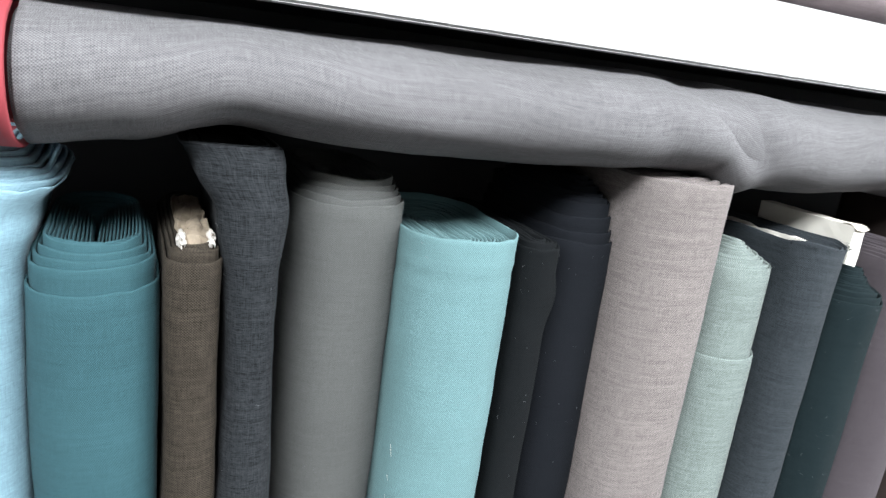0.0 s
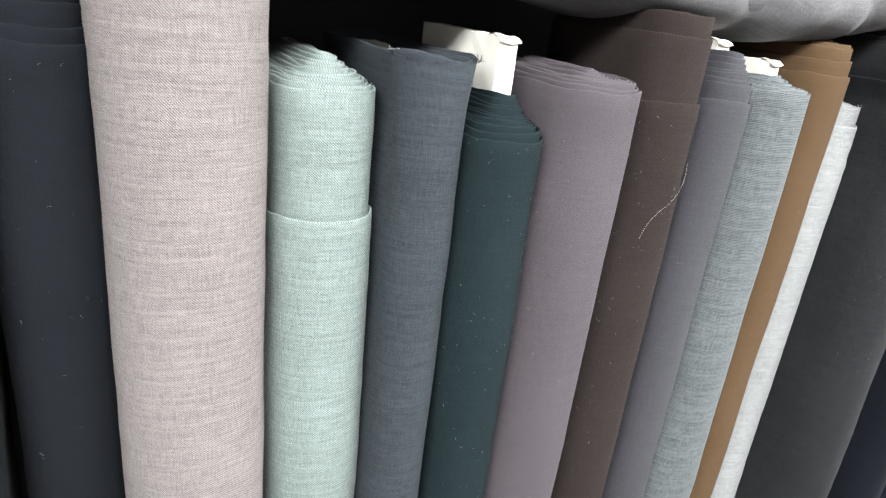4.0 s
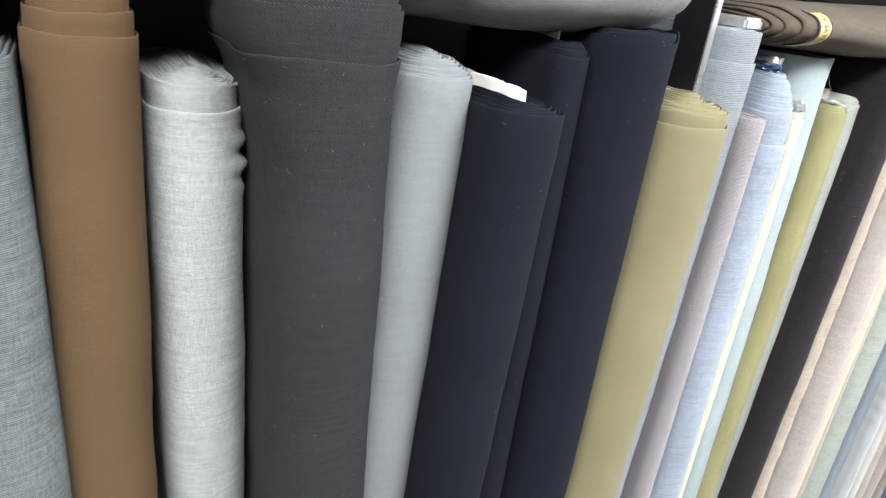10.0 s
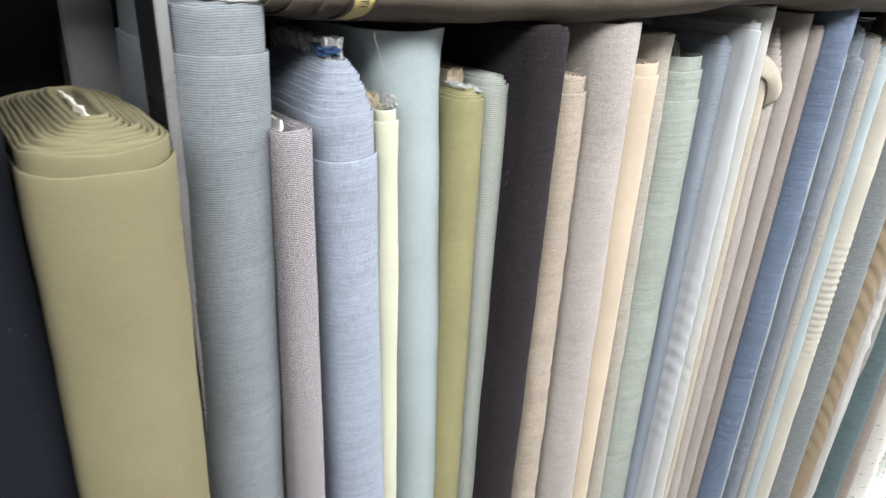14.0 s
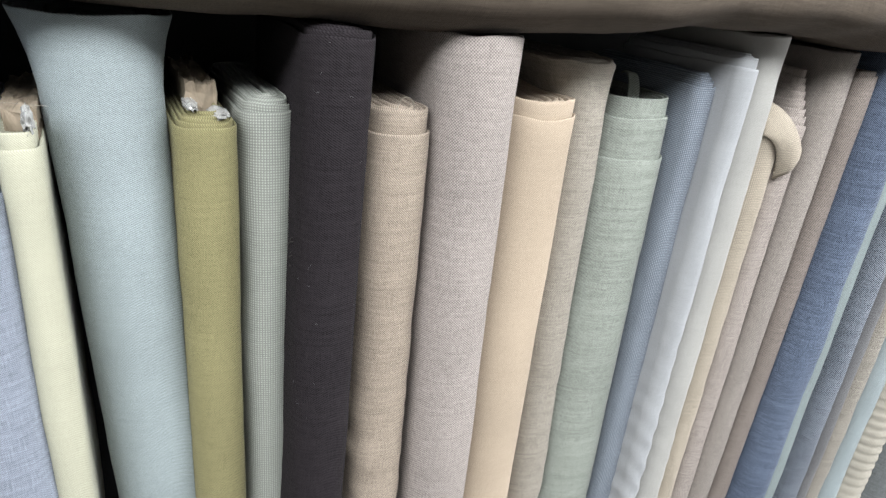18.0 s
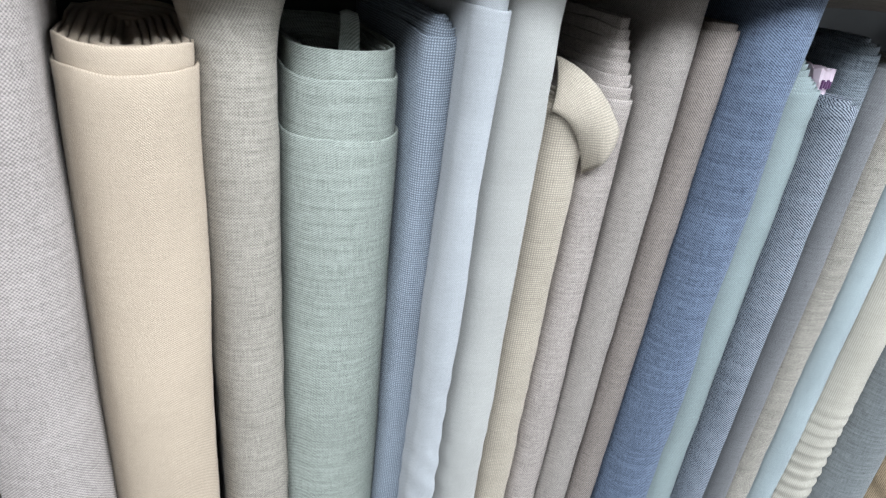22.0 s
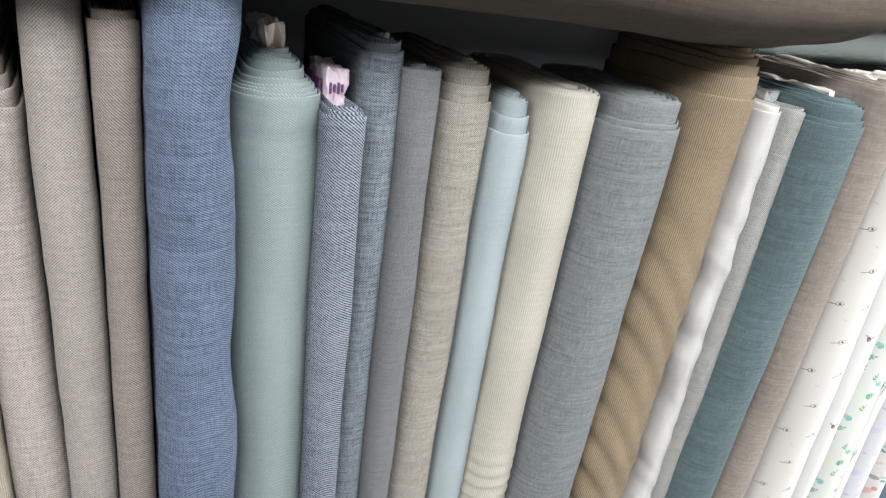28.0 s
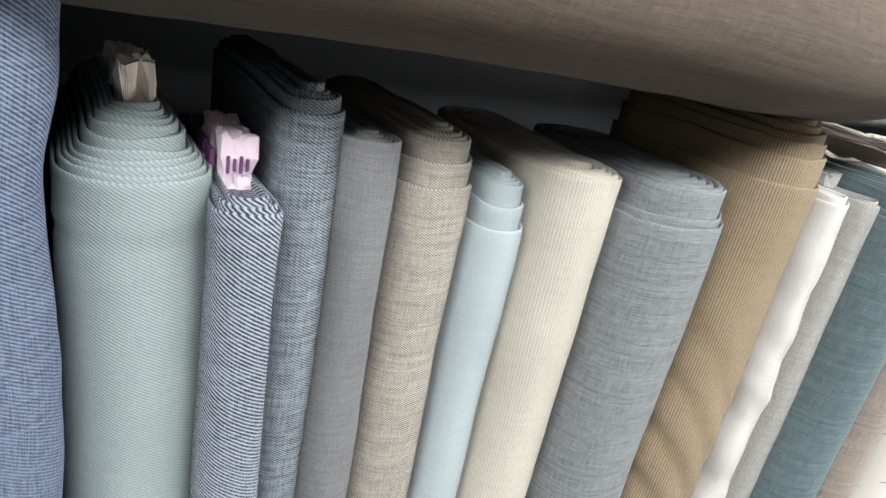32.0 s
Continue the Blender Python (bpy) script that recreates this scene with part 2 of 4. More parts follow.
shelf = thing("wall_shelf", (2.0, 0.2, 0.0), "white-edged wall shelf with a dark back, packed with cloth bolts", "shelf")
SO = (2.0, 0.2, 0.0)
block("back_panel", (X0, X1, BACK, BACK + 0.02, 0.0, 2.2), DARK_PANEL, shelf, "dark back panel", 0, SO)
block("lower_board", (X0, X1, -0.16, BACK, BASE - 0.03, BASE), WHITE_PAINT, shelf, "", 0.002, SO)
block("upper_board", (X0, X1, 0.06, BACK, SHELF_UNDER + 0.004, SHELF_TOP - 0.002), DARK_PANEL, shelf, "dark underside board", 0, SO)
block("edge_strip", (X0, X1, 0.035, 0.06, SHELF_UNDER, SHELF_TOP), WHITE_PAINT, shelf, "white painted front edge", 0.002, SO)
block("plinth", (X0, X1, -0.1, BACK, 0.0, BASE - 0.03), DARK_PANEL, shelf, "", 0, SO)
block("unseen_end_panel", (X0 - 0.02, X0, -0.16, BACK, 0.0, 2.2), DARK_PANEL, shelf, "", 0, SO)
# unseen panel, brought forward to keep daylight off the lying printed bolts
block("unseen_end_panel", (X1, X1 + 0.02, -0.30, BACK, 0.0, 2.2), DARK_PANEL, shelf, "", 0, SO)

# the steel upright and bracket between two bays
upright = thing("shelf_upright", (1.6, 0.03, BASE), "slim steel upright with a white slotted shelf bracket", "upright")
UO = (1.6, 0.03, BASE)
block("bar", (1.5995, 1.6075, 0.010, 0.06, BASE, SHELF_UNDER), BLACK_SIDE, upright, "dark polished flat bar", 0.001, UO)
block("front_edge", (1.599, 1.608, 0.006, 0.010, BASE, SHELF_UNDER), STEEL, upright, "bright front edge", 0.001, UO)
block("rear_post", (1.575, 1.62, 0.22, 0.26, BASE, SHELF_UNDER), GREY_STEEL, upright, "grey rear post", 0.002, UO)
bracket = block("bracket", (1.535, 1.5985, 0.02, 0.2, 1.497, SHELF_UNDER), WHITE_PAINT, upright, "white shelf bracket", 0.003, UO)
for k in range(3):
    block("slot", (1.543 + 0.018 * k, 1.553 + 0.018 * k, 0.0185, 0.0205, 1.508, 1.513), BLACK_SIDE, bracket, "", 0, UO)
block("lip", (1.530, 1.5985, 0.012, 0.02, 1.4955, 1.4995), WHITE_PAINT, bracket, "", 0.001, UO)


# ---------- cloth bolts standing on end ----------
def section(w, d, n=2.2):
    """Points round a flat roll seen from above: the rounded nose at y = 0 faces the aisle."""
    nose = min(0.5 * w, 0.045)
    pts = []
    for i in range(25):
        a = -math.pi / 2 + math.pi * i / 24
        s, c = math.sin(a), max(math.cos(a), 0)
        pts.append((math.copysign(abs(s) ** (2 / n), s) * w / 2, nose * (1 - c ** (2 / n))))
    for k in (0.25, 0.5, 0.75):
        pts.append((w / 2, nose + (d - 2 * nose) * k))
    for i in range(11):
        a = math.pi / 2 - math.pi * i / 10
        s, c = math.sin(a), max(math.cos(a), 0)
        pts.append((math.copysign(abs(s) ** (2 / n), s) * w / 2, d - nose * (1 - c ** (2 / n))))
    for k in (0.75, 0.5, 0.25):
        pts.append((-w / 2, nose + (d - 2 * nose) * k))
    return pts


def arcs(pts):
    out = [0.0]
    for a, b in zip(pts, pts[1:] + pts[:1]):
        out.append(out[-1] + math.hypot(b[0] - a[0], b[1] - a[1]))
    return out


class Bolt:
    def __init__(self, xr, s, yf, w, zt, d=0.17, wl=None, seed=0, wrinkle=(), flare=0.0, lump=1.5, wave=0.0012, edges=(), bead=0.0, tight=0.93):
        self.xr, self.s, self.yf, self.w, self.zt, self.d, self.wl = xr, s, yf, w, zt, d, w if wl is None else wl
        self.seed, self.wrinkle, self.flare, self.lump, self.wave, self.edges = seed, wrinkle, flare, lump, wave, edges
        self.bead, self.tight = bead, tight

    def centre(self, z):
        k = 1.35 - z
        w = self.width(z)
        return self.xr + self.s * k - w / 2

    def edge(self, z):
        """How far the two side edges stray at this height: (height, near side, far side), from the top down."""
        for (za, la, ra), (zb, lb, rb) in zip(self.edges, self.edges[1:]):
            if zb <= z <= za:
                k = (za - z) / (za - zb)
                k = k * k * (3 - 2 * k)
                return la + (lb - la) * k, ra + (rb - ra) * k
        return (0.0, 0.0)

    def width(self, z):
        k = min(max((1.35 - z) / 0.45, 0.0), 1.3)
        return self.w + (self.wl - self.w) * k

    def wrap(self, inset, z0, z1, rows, thick=0.0021, lip=0.02, top_wave=None, loose=0.0):
        """One turn of the cloth: its wall, its rounded upper edge and a little of the inside."""
        wave = self.wave if top_wave is None else top_wave
        ph = self.seed * 3.17 + inset * 900
        levels = [(0.0, z0 + (z1 - z0) * (1 - (1 - i / rows) ** 1.15), 0) for i in range(rows + 1)]
        h = min(thick * 0.6, 0.0016)
        levels += [(thick * 0.15, z1 + h * 0.7, 1), (thick * 0.5, z1 + h, 1), (thick * 0.85, z1 + h * 0.6, 1), (thick, z1 - lip * 0.4, 0), (thick * 1.05, z1 - lip, 0)]
        verts, uvs = [], []
        count = None
        for dx, z, _ in levels:
            w = max(self.width(z) - 2 * (inset + dx), 0.003)
            d = max(self.d - 2 * (inset + dx) - max(0.0, inset) * 0.6, 0.02)
            if self.flare:
                w += self.flare * max(0.0, 1 - (self.zt - z) / 0.05) ** 2
            pts = section(w, d)
            count = len(pts)
            ar = arcs(pts)
            xc = self.centre(z)
            near = max(0.0, 1 - abs(z1 - z) / 0.05)
            for i, (px, py) in enumerate(pts):
                q = Vector((px * 16 + self.seed * 7.3, py * 12, z * 9))
                bulge = 0.0013 * self.lump * noise.noise(q) + 0.0005 * self.lump * noise.noise(q * 4.2)
                fold = 0.0
                for kind, za, zb, amp in self.wrinkle:
                    if za < z < zb:
                        m = math.sin(math.pi * (z - za) / (zb - za))
                        if kind == "slant":
                            fold += amp * m * (0.55 + math.sin((z + px * 1.25) * TAU / 0.031 + 2.4 * noise.noise(q * 0.6))) * (0.5 + noise.noise(Vector((px * 9, self.seed, z * 14))))
                        elif kind == "drape":
                            a = (z + px * 1.6 + 0.009 * noise.noise(q * 0.4)) * TAU / 0.047
                            fold += amp * min(1.0, 2.2 * m) * (0.3 + math.sin(a) + 0.35 * math.sin(2 * a + 0.9)) * (0.7 - 5.0 * px + 0.7 * noise.noise(Vector((px * 5, self.seed, z * 9))))
                        elif kind == "pucker":
                            fold += amp * m * max(0.0, (px / w - 0.22) / 0.28) * (math.sin((z + px * 0.3) * TAU / 0.021 + 1.5 * noise.noise(q * 0.6)) + 0.2)
                        elif kind == "puff":
                            fold += amp * min(1.0, 3 * m) * (1.2 * noise.noise(Vector((px * 40, self.seed, z * 26))) + 0.8 * abs(noise.noise(Vector((px * 30 + 4, self.seed, (z + 0.8 * px) * 42)))) - 0.3)
                        elif kind == "rings":
                            fold += amp * m * math.sin(z * TAU / 0.0165 + 1.2 * noise.noise(q * 0.6) + px * 20)
                        else:
                            fold += amp * m * (noise.noise(Vector((px * 45, self.seed, z * 30))) + 0.4 * noise.noise(Vector((px * 90, self.seed, z * 70))))
                off = bulge + fold
                if self.bead:
                    off += 0.0007 * math.exp(-((self.zt - self.bead - z) / 0.0028) ** 2) - 0.0008 * math.exp(-((self.zt - self.bead - 0.007 - z) / 0.004) ** 2)
                r = math.hypot(px, py - d / 2) or 1
                zz = z + near * loose * math.sin(ar[i] * TAU / (0.5 * ar[-1]) + ph) + near * wave * (noise.noise(Vector((ar[i] * 26, ph, 0))) * 2.2 + 0.7 * noise.noise(Vector((ar[i] * 90, ph, 3))))
                nx, ny = px / (w / 2 + 1e-4), (-1.0 if py < d / 2 else 1.0) * (1 - min(1, abs(px) / (w / 2 + 1e-4)))
                el, er = self.edge(z) if self.edges else (0.0, 0.0)
                side = 0.5 + px / w
                verts.append((xc + px + nx * off + el * (1 - side) + er * side, self.yf + inset + dx + py + ny * off, zz))
                uvs.append((ar[i] + self.seed * 0.37, z + inset * 3, ar[-1]))
        faces = []
        for r in range(len(levels) - 1):
            for i in range(count):
                j = (i + 1) % count
                faces.append((r * count + i, r * count + j, (r + 1) * count + j, (r + 1) * count + i))
        return verts, faces, uvs


def joined(pieces):
    verts, faces, uvs = [], [], []
    for v, f, t in pieces:
        k = len(verts)
        verts += v
        uvs += t
        faces += [tuple(i + k for i in q) for q in f]
    return verts, faces, uvs


def crease(p):
    """Sharp ridges between flat facets, as in crushed paper."""
    return 0.75 - 2.0 * abs(noise.noise(p)) + 0.35 * noise.noise(p * 2.9)


def core_block(name, bolt, kind, parent, origin, rise, back=0.035):
    """The flat board on which the cloth is wound, where its end stands out."""
    z = bolt.zt
    x, y = bolt.centre(z), bolt.yf
    wide = {"card": 0.017, "board": 0.02, "film": 0.016, "tag": 0.016, "slip": 0.0022, "wide_slip": 0.0055, "torn_slip": 0.007, "paper": 0.013}[kind]
    mat = {"card": CARD_WHITE, "board": CARD_BROWN, "film": FOIL, "tag": TAG_PINK, "slip": CARD_WHITE, "wide_slip": CARD_WHITE, "torn_slip": GREYED_PAPER, "paper": CARD_CREAM}.get(kind, CARD_WHITE)
    deep = {"tag": 0.045, "paper": 0.05}.get(kind, 0.11)
    bm = bmesh.new()
    bmesh.ops.create_cube(bm, size=1)
    bmesh.ops.subdivide_edges(bm, edges=list(bm.edges), cuts=9, use_grid_fill=True)
    crush = {"card": 0.0006, "board": 0.0028, "film": 0.003, "tag": 0.0028, "slip": 0.0022, "wide_slip": 0.0014, "torn_slip": 0.0026, "paper": 0.0036}.get(kind, 0.001)
    for v in bm.verts:
        p = Vector((x + v.co.x * wide, y + back + (v.co.y + 0.5) * deep, z - 0.06 + (v.co.z + 0.5) * (0.06 + rise)))
        v.co = p + crush * Vector((crease(p * 110), crease(p * 100 + Vector((9, 0, 0))), 1.4 * crease(p * 120 + Vector((0, 5, 0)))))
    bm.verts.index_update()
    ob = part("core_board", [v.co.copy() for v in bm.verts], [[v.index for v in f.verts] for f in bm.faces], mat, parent, {"card": "white card core", "board": "rough brown board core", "film": "core in crinkled clear film", "tag": "pale woven tag round the core", "slip": "white paper slip", "wide_slip": "broad white paper slip", "torn_slip": "torn greyish paper slip", "paper": "core end in crumpled cream paper"}.get(kind, ""), False, None, origin)
    bm.free()
    if kind == "card":
        lip_v, lip_f = [], []
        for side in (0, 1):
            for i in range(7):
                k = i / 6
                for j in range(6):
                    m = j / 5
                    curl_up = 0.0016 * math.sin(math.pi * k) + 0.0008 * math.sin(5 * m + 2 * k)
                    lip_v.append((x - wide * 0.52 + wide * (1.04 + 0.10 * k) * m, y + back - 0.0022 * k + 0.014 * (1 - k), z + rise + 0.0004 + curl_up - 0.0034 * k * k - side * 0.0005))
        for i in range(6):
            for j in range(5):
                q = [i * 6 + j, i * 6 + j + 1, (i + 1) * 6 + j + 1, (i + 1) * 6 + j]
                lip_f += [tuple(reversed(q)), tuple(r + 42 for r in q)]
        part("paper_lip", lip_v, lip_f, CARD_CREAM, ob, "creased paper lip", True, None, origin)
    if kind == "tag":
        for i in range(4):
            xx, zz = x - 0.0055 + 0.003 * i, z + rise * (0.22 + 0.05 * (i % 2))
            yy = y + back + 0.006 + 0.016 * i
            block("lettering_bar", (x - wide / 2 - 0.0032, x - wide / 2 - 0.0012, yy, yy + 0.011, zz, zz + rise * 0.45), INK, ob, "", 0, origin)
            block("lettering_bar", (xx, xx + 0.0012, y + back - 0.0032, y + back - 0.0012, zz, zz + rise * (0.3 if i % 2 else 0.42)), INK, ob, "", 0, origin)
    return ob


def cloth_bolt(label, mat, xr, s, yf, w, zt, steps=(), rise=0.0, turns=5, core=None, core_rise=0.03, core_back=0.035, curve=0.0, group="upright cloth bolts", **kw):
    """A flat roll of suiting on its end. zt: the outer turn's upper edge; steps: how much higher the next turns end;
    rise: how much higher each of the inner turns ends than the one round it."""
    cloth_bolt.count += 1
    b = Bolt(xr, s, yf, w, zt, seed=cloth_bolt.count, **kw)
    at = (b.centre(BASE), yf + b.d / 2, BASE)
    top = thing("cloth_bolt", at, label, "fabric bolt", group)
    v, f, t = b.wrap(0.0, BASE, zt, 240 if b.wrinkle or b.edges else 180 if b.bead else 56)
    part("outer_wrap", v, f, mat, top, "", True, t, at)
    inset, z = 0.0, zt
    for k in steps:
        k, further = k if isinstance(k, tuple) else (k, 0.0026)
        inset += further
        z += k
        v, f, t = b.wrap(inset, zt - 0.05, z, 8)
        part("inner_wrap", v, f, mat, top, "", True, t, at)
    room = w / 2 - inset - (0.010 if core else 0.004)
    n = max(1, min(turns if turns >= 8 else int(turns * 1.6 + 0.5), int(room / 0.0017)))
    rise *= turns / n if turns < n else 1.0
    step = room / n
    rng = random.Random(cloth_bolt.count)
    inset += 0.0024
    for i in range(n):
        z += rise * (1 + curve * (2 * i / max(n - 1, 1) - 1)) + rng.uniform(-0.0009, 0.0009)
        lean = rng.uniform(-1, 1)
        v, f, t = b.wrap(inset, min(zt, z) - 0.03, z, 4, thick=step * b.tight, lip=rng.uniform(0.003, 0.008) * (3.0 if b.tight < 0.8 else 1.0), top_wave=0.0011, loose=0.0007 * lean)
        if i == n - 1:
            k = len(section(0.05, 0.17))
            f.append(tuple(range(len(v) - k, len(v))))
        part("inner_layer", v, f, mat, top, "", True, t, at)
        inset += step
    if core:
        b.zt = z
        core_block("core_board", b, core, top, at, core_rise, core_back)
        b.zt = zt
    return top, b


cloth_bolt.count = 0


# ---------- the bolts, along the shelf ----------
T = "twill"
cloth_bolt("sky-blue wool bolt with soft layered top, on the shelf", fabric("sky_cloth", (122, 164, 181), "melange", 1.4, 0.2, 0.3), -0.060, -0.006, 0.050, 0.085, 1.4050, (), 0.003, 8, edges=((1.44, 0.0, 0.034), (1.415, 0.0, 0.028), (1.385, 0.0, 0.008), (1.35, 0.0, 0.002), (1.2, 0.0, 0.0)), wave=0.003)
cloth_bolt("deep teal cloth bolt with a double-turned rounded top", fabric("teal_cloth", (48, 86, 94), T, 1.1, 0.16, 0.2), 0.017, -0.005, 0.043, 0.077, 1.3455, (0.0145, 0.0045, 0.0035, 0.006), -0.0012, 7, tight=0.6)
cloth_bolt("dark brown narrow bolt with film-wrapped board core", fabric("dark_brown_cloth", (47, 42, 38), "plain", 1.8, 0.45, 0.6, light=(74, 68, 60)), 0.054, -0.005, 0.042, 0.035, 1.3650, (0.006,), 0.002, 2, "board", 0.005, core_back=0.012)
cloth_bolt("charcoal flecked bolt reaching up under the lying roll", fabric("charcoal_cloth", (32, 34, 37), "melange", 1.2, 0.4, 0.6, light=(56, 59, 62)), 0.091, 0.010, 0.041, 0.036, 1.4385, (), 0.0, 3, lump=2.4, edges=((1.45, -0.034, -0.003), (1.425, -0.020, 0.001), (1.395, -0.005, 0.004), (1.35, 0.0, 0.0), (0.1, 0.0, 0.0)))
cloth_bolt("warm grey twill bolt with a stepped coiled top", fabric("warm_grey_cloth", (84, 86, 85), T, 1.3, 0.2, 0.2), 0.191, -0.019, 0.063, 0.086, 1.3985, (0.0045, 0.004, 0.0042, 0.0048), -0.003, 5)
cloth_bolt("pale aqua cotton bolt with many fine folds on top", fabric("aqua_cloth", (95, 136, 140), T, 1.6, 0.18, 0.12), 0.278, -0.015, 0.030, 0.092, 1.3815, (-0.006,), -0.0004, 14, bead=0.022, tight=0.6)
cloth_bolt("soft black narrow bolt with a crumpled top", fabric("soft_black_cloth", (20, 23, 25), T, 1.6, 0.3, 0.2), 0.313, -0.017, 0.041, 0.033, 1.3719, (0.003,), 0.002, 2, lump=2.2, edges=((1.40, 0.0, 0.0), (1.355, 0.0, -0.001), (1.332, 0.0, 0.0035), (1.30, 0.0, -0.001), (1.2, 0.0, 0.0)))
cloth_bolt("black suiting bolt with stepped upper turns", fabric("black_suit_cloth", (21, 24, 29), T, 1.6, 0.3, 0.2), 0.385, 0.008, 0.052, 0.070, 1.3731, (0.009, 0.012, 0.012), 0.006, 3)
cloth_bolt("mauve-grey melange bolt rising behind the lying roll", fabric("mauve_cloth", (124, 116, 114), T, 1.7, 0.35, 0.5), 0.475, 0.011, 0.013, 0.100, 1.4340, (), 0.0, 4, flare=0.004)
cloth_bolt("sage green melange bolt with a loose outer fold", fabric("sage_cloth", (119, 133, 129), T, 1.8, 0.35, 0.5), 0.553, 0.017, 0.018, 0.076, 1.2695, (0.088, 0.0022, 0.0022), 0.0024, 6)
cloth_bolt("navy-grey wool bolt with a flared frayed top", fabric("navy_grey_cloth", (53, 59, 64), "plain", 1.7, 0.4, 0.5), 0.607, 0.001, -0.002, 0.052, 1.3848, (), -0.004, 3, "slip", 0.01, flare=0.012, wave=0.003)
cloth_bolt("bottle green twill bolt with coiled top and white core", fabric("bottle_green_cloth", (25, 37, 40), T, 1.6, 0.35, 0.2), 0.674, 0.004, -0.013, 0.067, 1.3317, (0.0055, (0.004, 0.004)), 0.0036, 6, "card", 0.040, curve=0.6)
cloth_bolt("plum-grey twill bolt with flat tight top", fabric("plum_cloth", (79, 73, 78), "steep", 1.25, 0.2, 0.15), 0.760, -0.010, -0.024, 0.084, 1.3699, (0.003, 0.003), 0.0008, 7)
cloth_bolt("dark brown twill bolt with three stepped turns", fabric("brown_twill_cloth", (45, 38, 36), "steep", 1.8, 0.3, 0.25), 0.836, -0.006, -0.019, 0.074, 1.3620, (0.052, 0.016), 0.0, 3)
cloth_bolt("slate grey twill bolt with white card core", fabric("slate_cloth", (67, 67, 72), "steep", 1.3, 0.2, 0.2), 0.888, 0.001, -0.024, 0.050, 1.3658, (0.014, 0.004), 0.006, 3, "card", 0.010)
cloth_bolt("mid-grey melange bolt with paper-wrapped core", fabric("grey_melange_cloth", (91, 97, 99), "cross", 1.5, 0.32, 0.75), 0.967, 0.011, -0.034, 0.077, 1.3768, (), 0.002, 5, "card", 0.014, wl=0.084)
cloth_bolt("tan brown twill bolt with stepped upper turns", fabric("tan_cloth", (85, 65, 43), T, 1.4, 0.2, 0.1), 1.039, -0.016, -0.023, 0.070, 1.3930, (0.014, 0.012), 0.002, 3)
cloth_bolt("pale silver-grey melange bolt with a turned-down seam", fabric("pale_grey_cloth", (144, 147, 147), "plain", 1.8, 0.4, 0.45), 1.112, 0.009, -0.009, 0.071, 1.3426, (0.019,), 0.001, 7, wrinkle=(("pucker", 1.272, 1.334, 0.0040),))
cloth_bolt("thick charcoal twill bolt with lint and stepped top", fabric("lint_charcoal_cloth", (39, 40, 42), "steep", 1.5, 0.4, 0.35), 1.209, 0.015, -0.077, 0.095, 1.3919, (0.034, 0.004, 0.004), 0.0003, 5, edges=((1.46, -0.034, 0.012), (1.41, -0.026, 0.008), (1.365, -0.008, 0.0), (1.30, 0.0, 0.0), (0.1, 0.0, 0.0)))
cloth_bolt("light grey fine twill bolt with a coiled top", fabric("light_grey_cloth", (117, 121, 124), T, 1.3, 0.3, 0.2), 1.294, -0.036, -0.045, 0.081, 1.3778, (0.0022, 0.0022, 0.002), 0.0011, 8, tight=0.66)
cloth_bolt("black suiting bolt with a white paper slip inside", fabric("ink_black_cloth", (18, 21, 28), T, 1.7, 0.5, 0.3), 1.356, -0.041, -0.091, 0.072, 1.3598, (), 0.001, 7, "wide_slip", 0.008, tight=0.66)
cloth_bolt("slim black bolt with a pale core end", fabric("deep_black_cloth", (18, 21, 28), T, 1.7, 0.5, 0.3), 1.394, -0.001, -0.055, 0.036, 1.4018, (0.005,), 0.002, 2, "slip", 0.006, wl=0.05)
cloth_bolt("blue-black thick bolt with a gathered top", fabric("blue_black_cloth", (17, 20, 28), T, 1.6, 0.45, 0.3), 1.491, -0.003, -0.073, 0.094, 1.4252, (), 0.001, 4, wave=0.004, flare=0.006)
cloth_bolt("khaki green twill bolt with thick folded top", fabric("khaki_cloth", (119, 111, 80), T, 1.6, 0.18, 0.1), 1.588, -0.025, -0.079, 0.095, 1.3451, (0.012,), 0.0012, 10, "slip", -0.002, d=0.21)
cloth_bolt("grey and white hairline-striped bolt with a steel-grey core", fabric("hairline_cloth", (105, 110, 115), "cross", 1.9, 0.2, 0.28, light=(142, 148, 154)), 1.682, -0.030, -0.016, 0.077, 1.4004, (0.033,), 0.001, 3, d=0.21)
cloth_bolt("pinkish grey fine-ribbed slim bolt", fabric("pink_grey_cloth", (142, 135, 140), "dots", 1.6, 0.35, 0.2, light=(180, 173, 177)), 1.705, 0.002, -0.025, 0.033, 1.3410, (), -0.001, 3, "slip", 0.004)
cloth_bolt("light blue chambray bolt rising in coils to a film core", fabric("chambray_cloth", (132, 141, 157), "plain", 1.7, 0.3, 0.45), 1.777, 0.028, -0.019, 0.066, 1.3084, (0.038,), 0.0042, 11, "film", 0.016, curve=-0.5)
cloth_bolt("pale cream slim bolt with a film-wrapped board core", fabric("cream_cloth", (182, 181, 158), T, 1.6, 0.12, 0.08), 1.798, 0.012, -0.011, 0.025, 1.3348, (0.010,), 0.001, 2, "board", 0.007)
cloth_bolt("pale duck-egg twill bolt with an open flared top", fabric("duck_egg_cloth", (146, 159, 162), "steep", 1.4, 0.3, 0.12), 1.872, 0.054, 0.012, 0.074, 1.4092, (), -0.004, 3, flare=0.022)
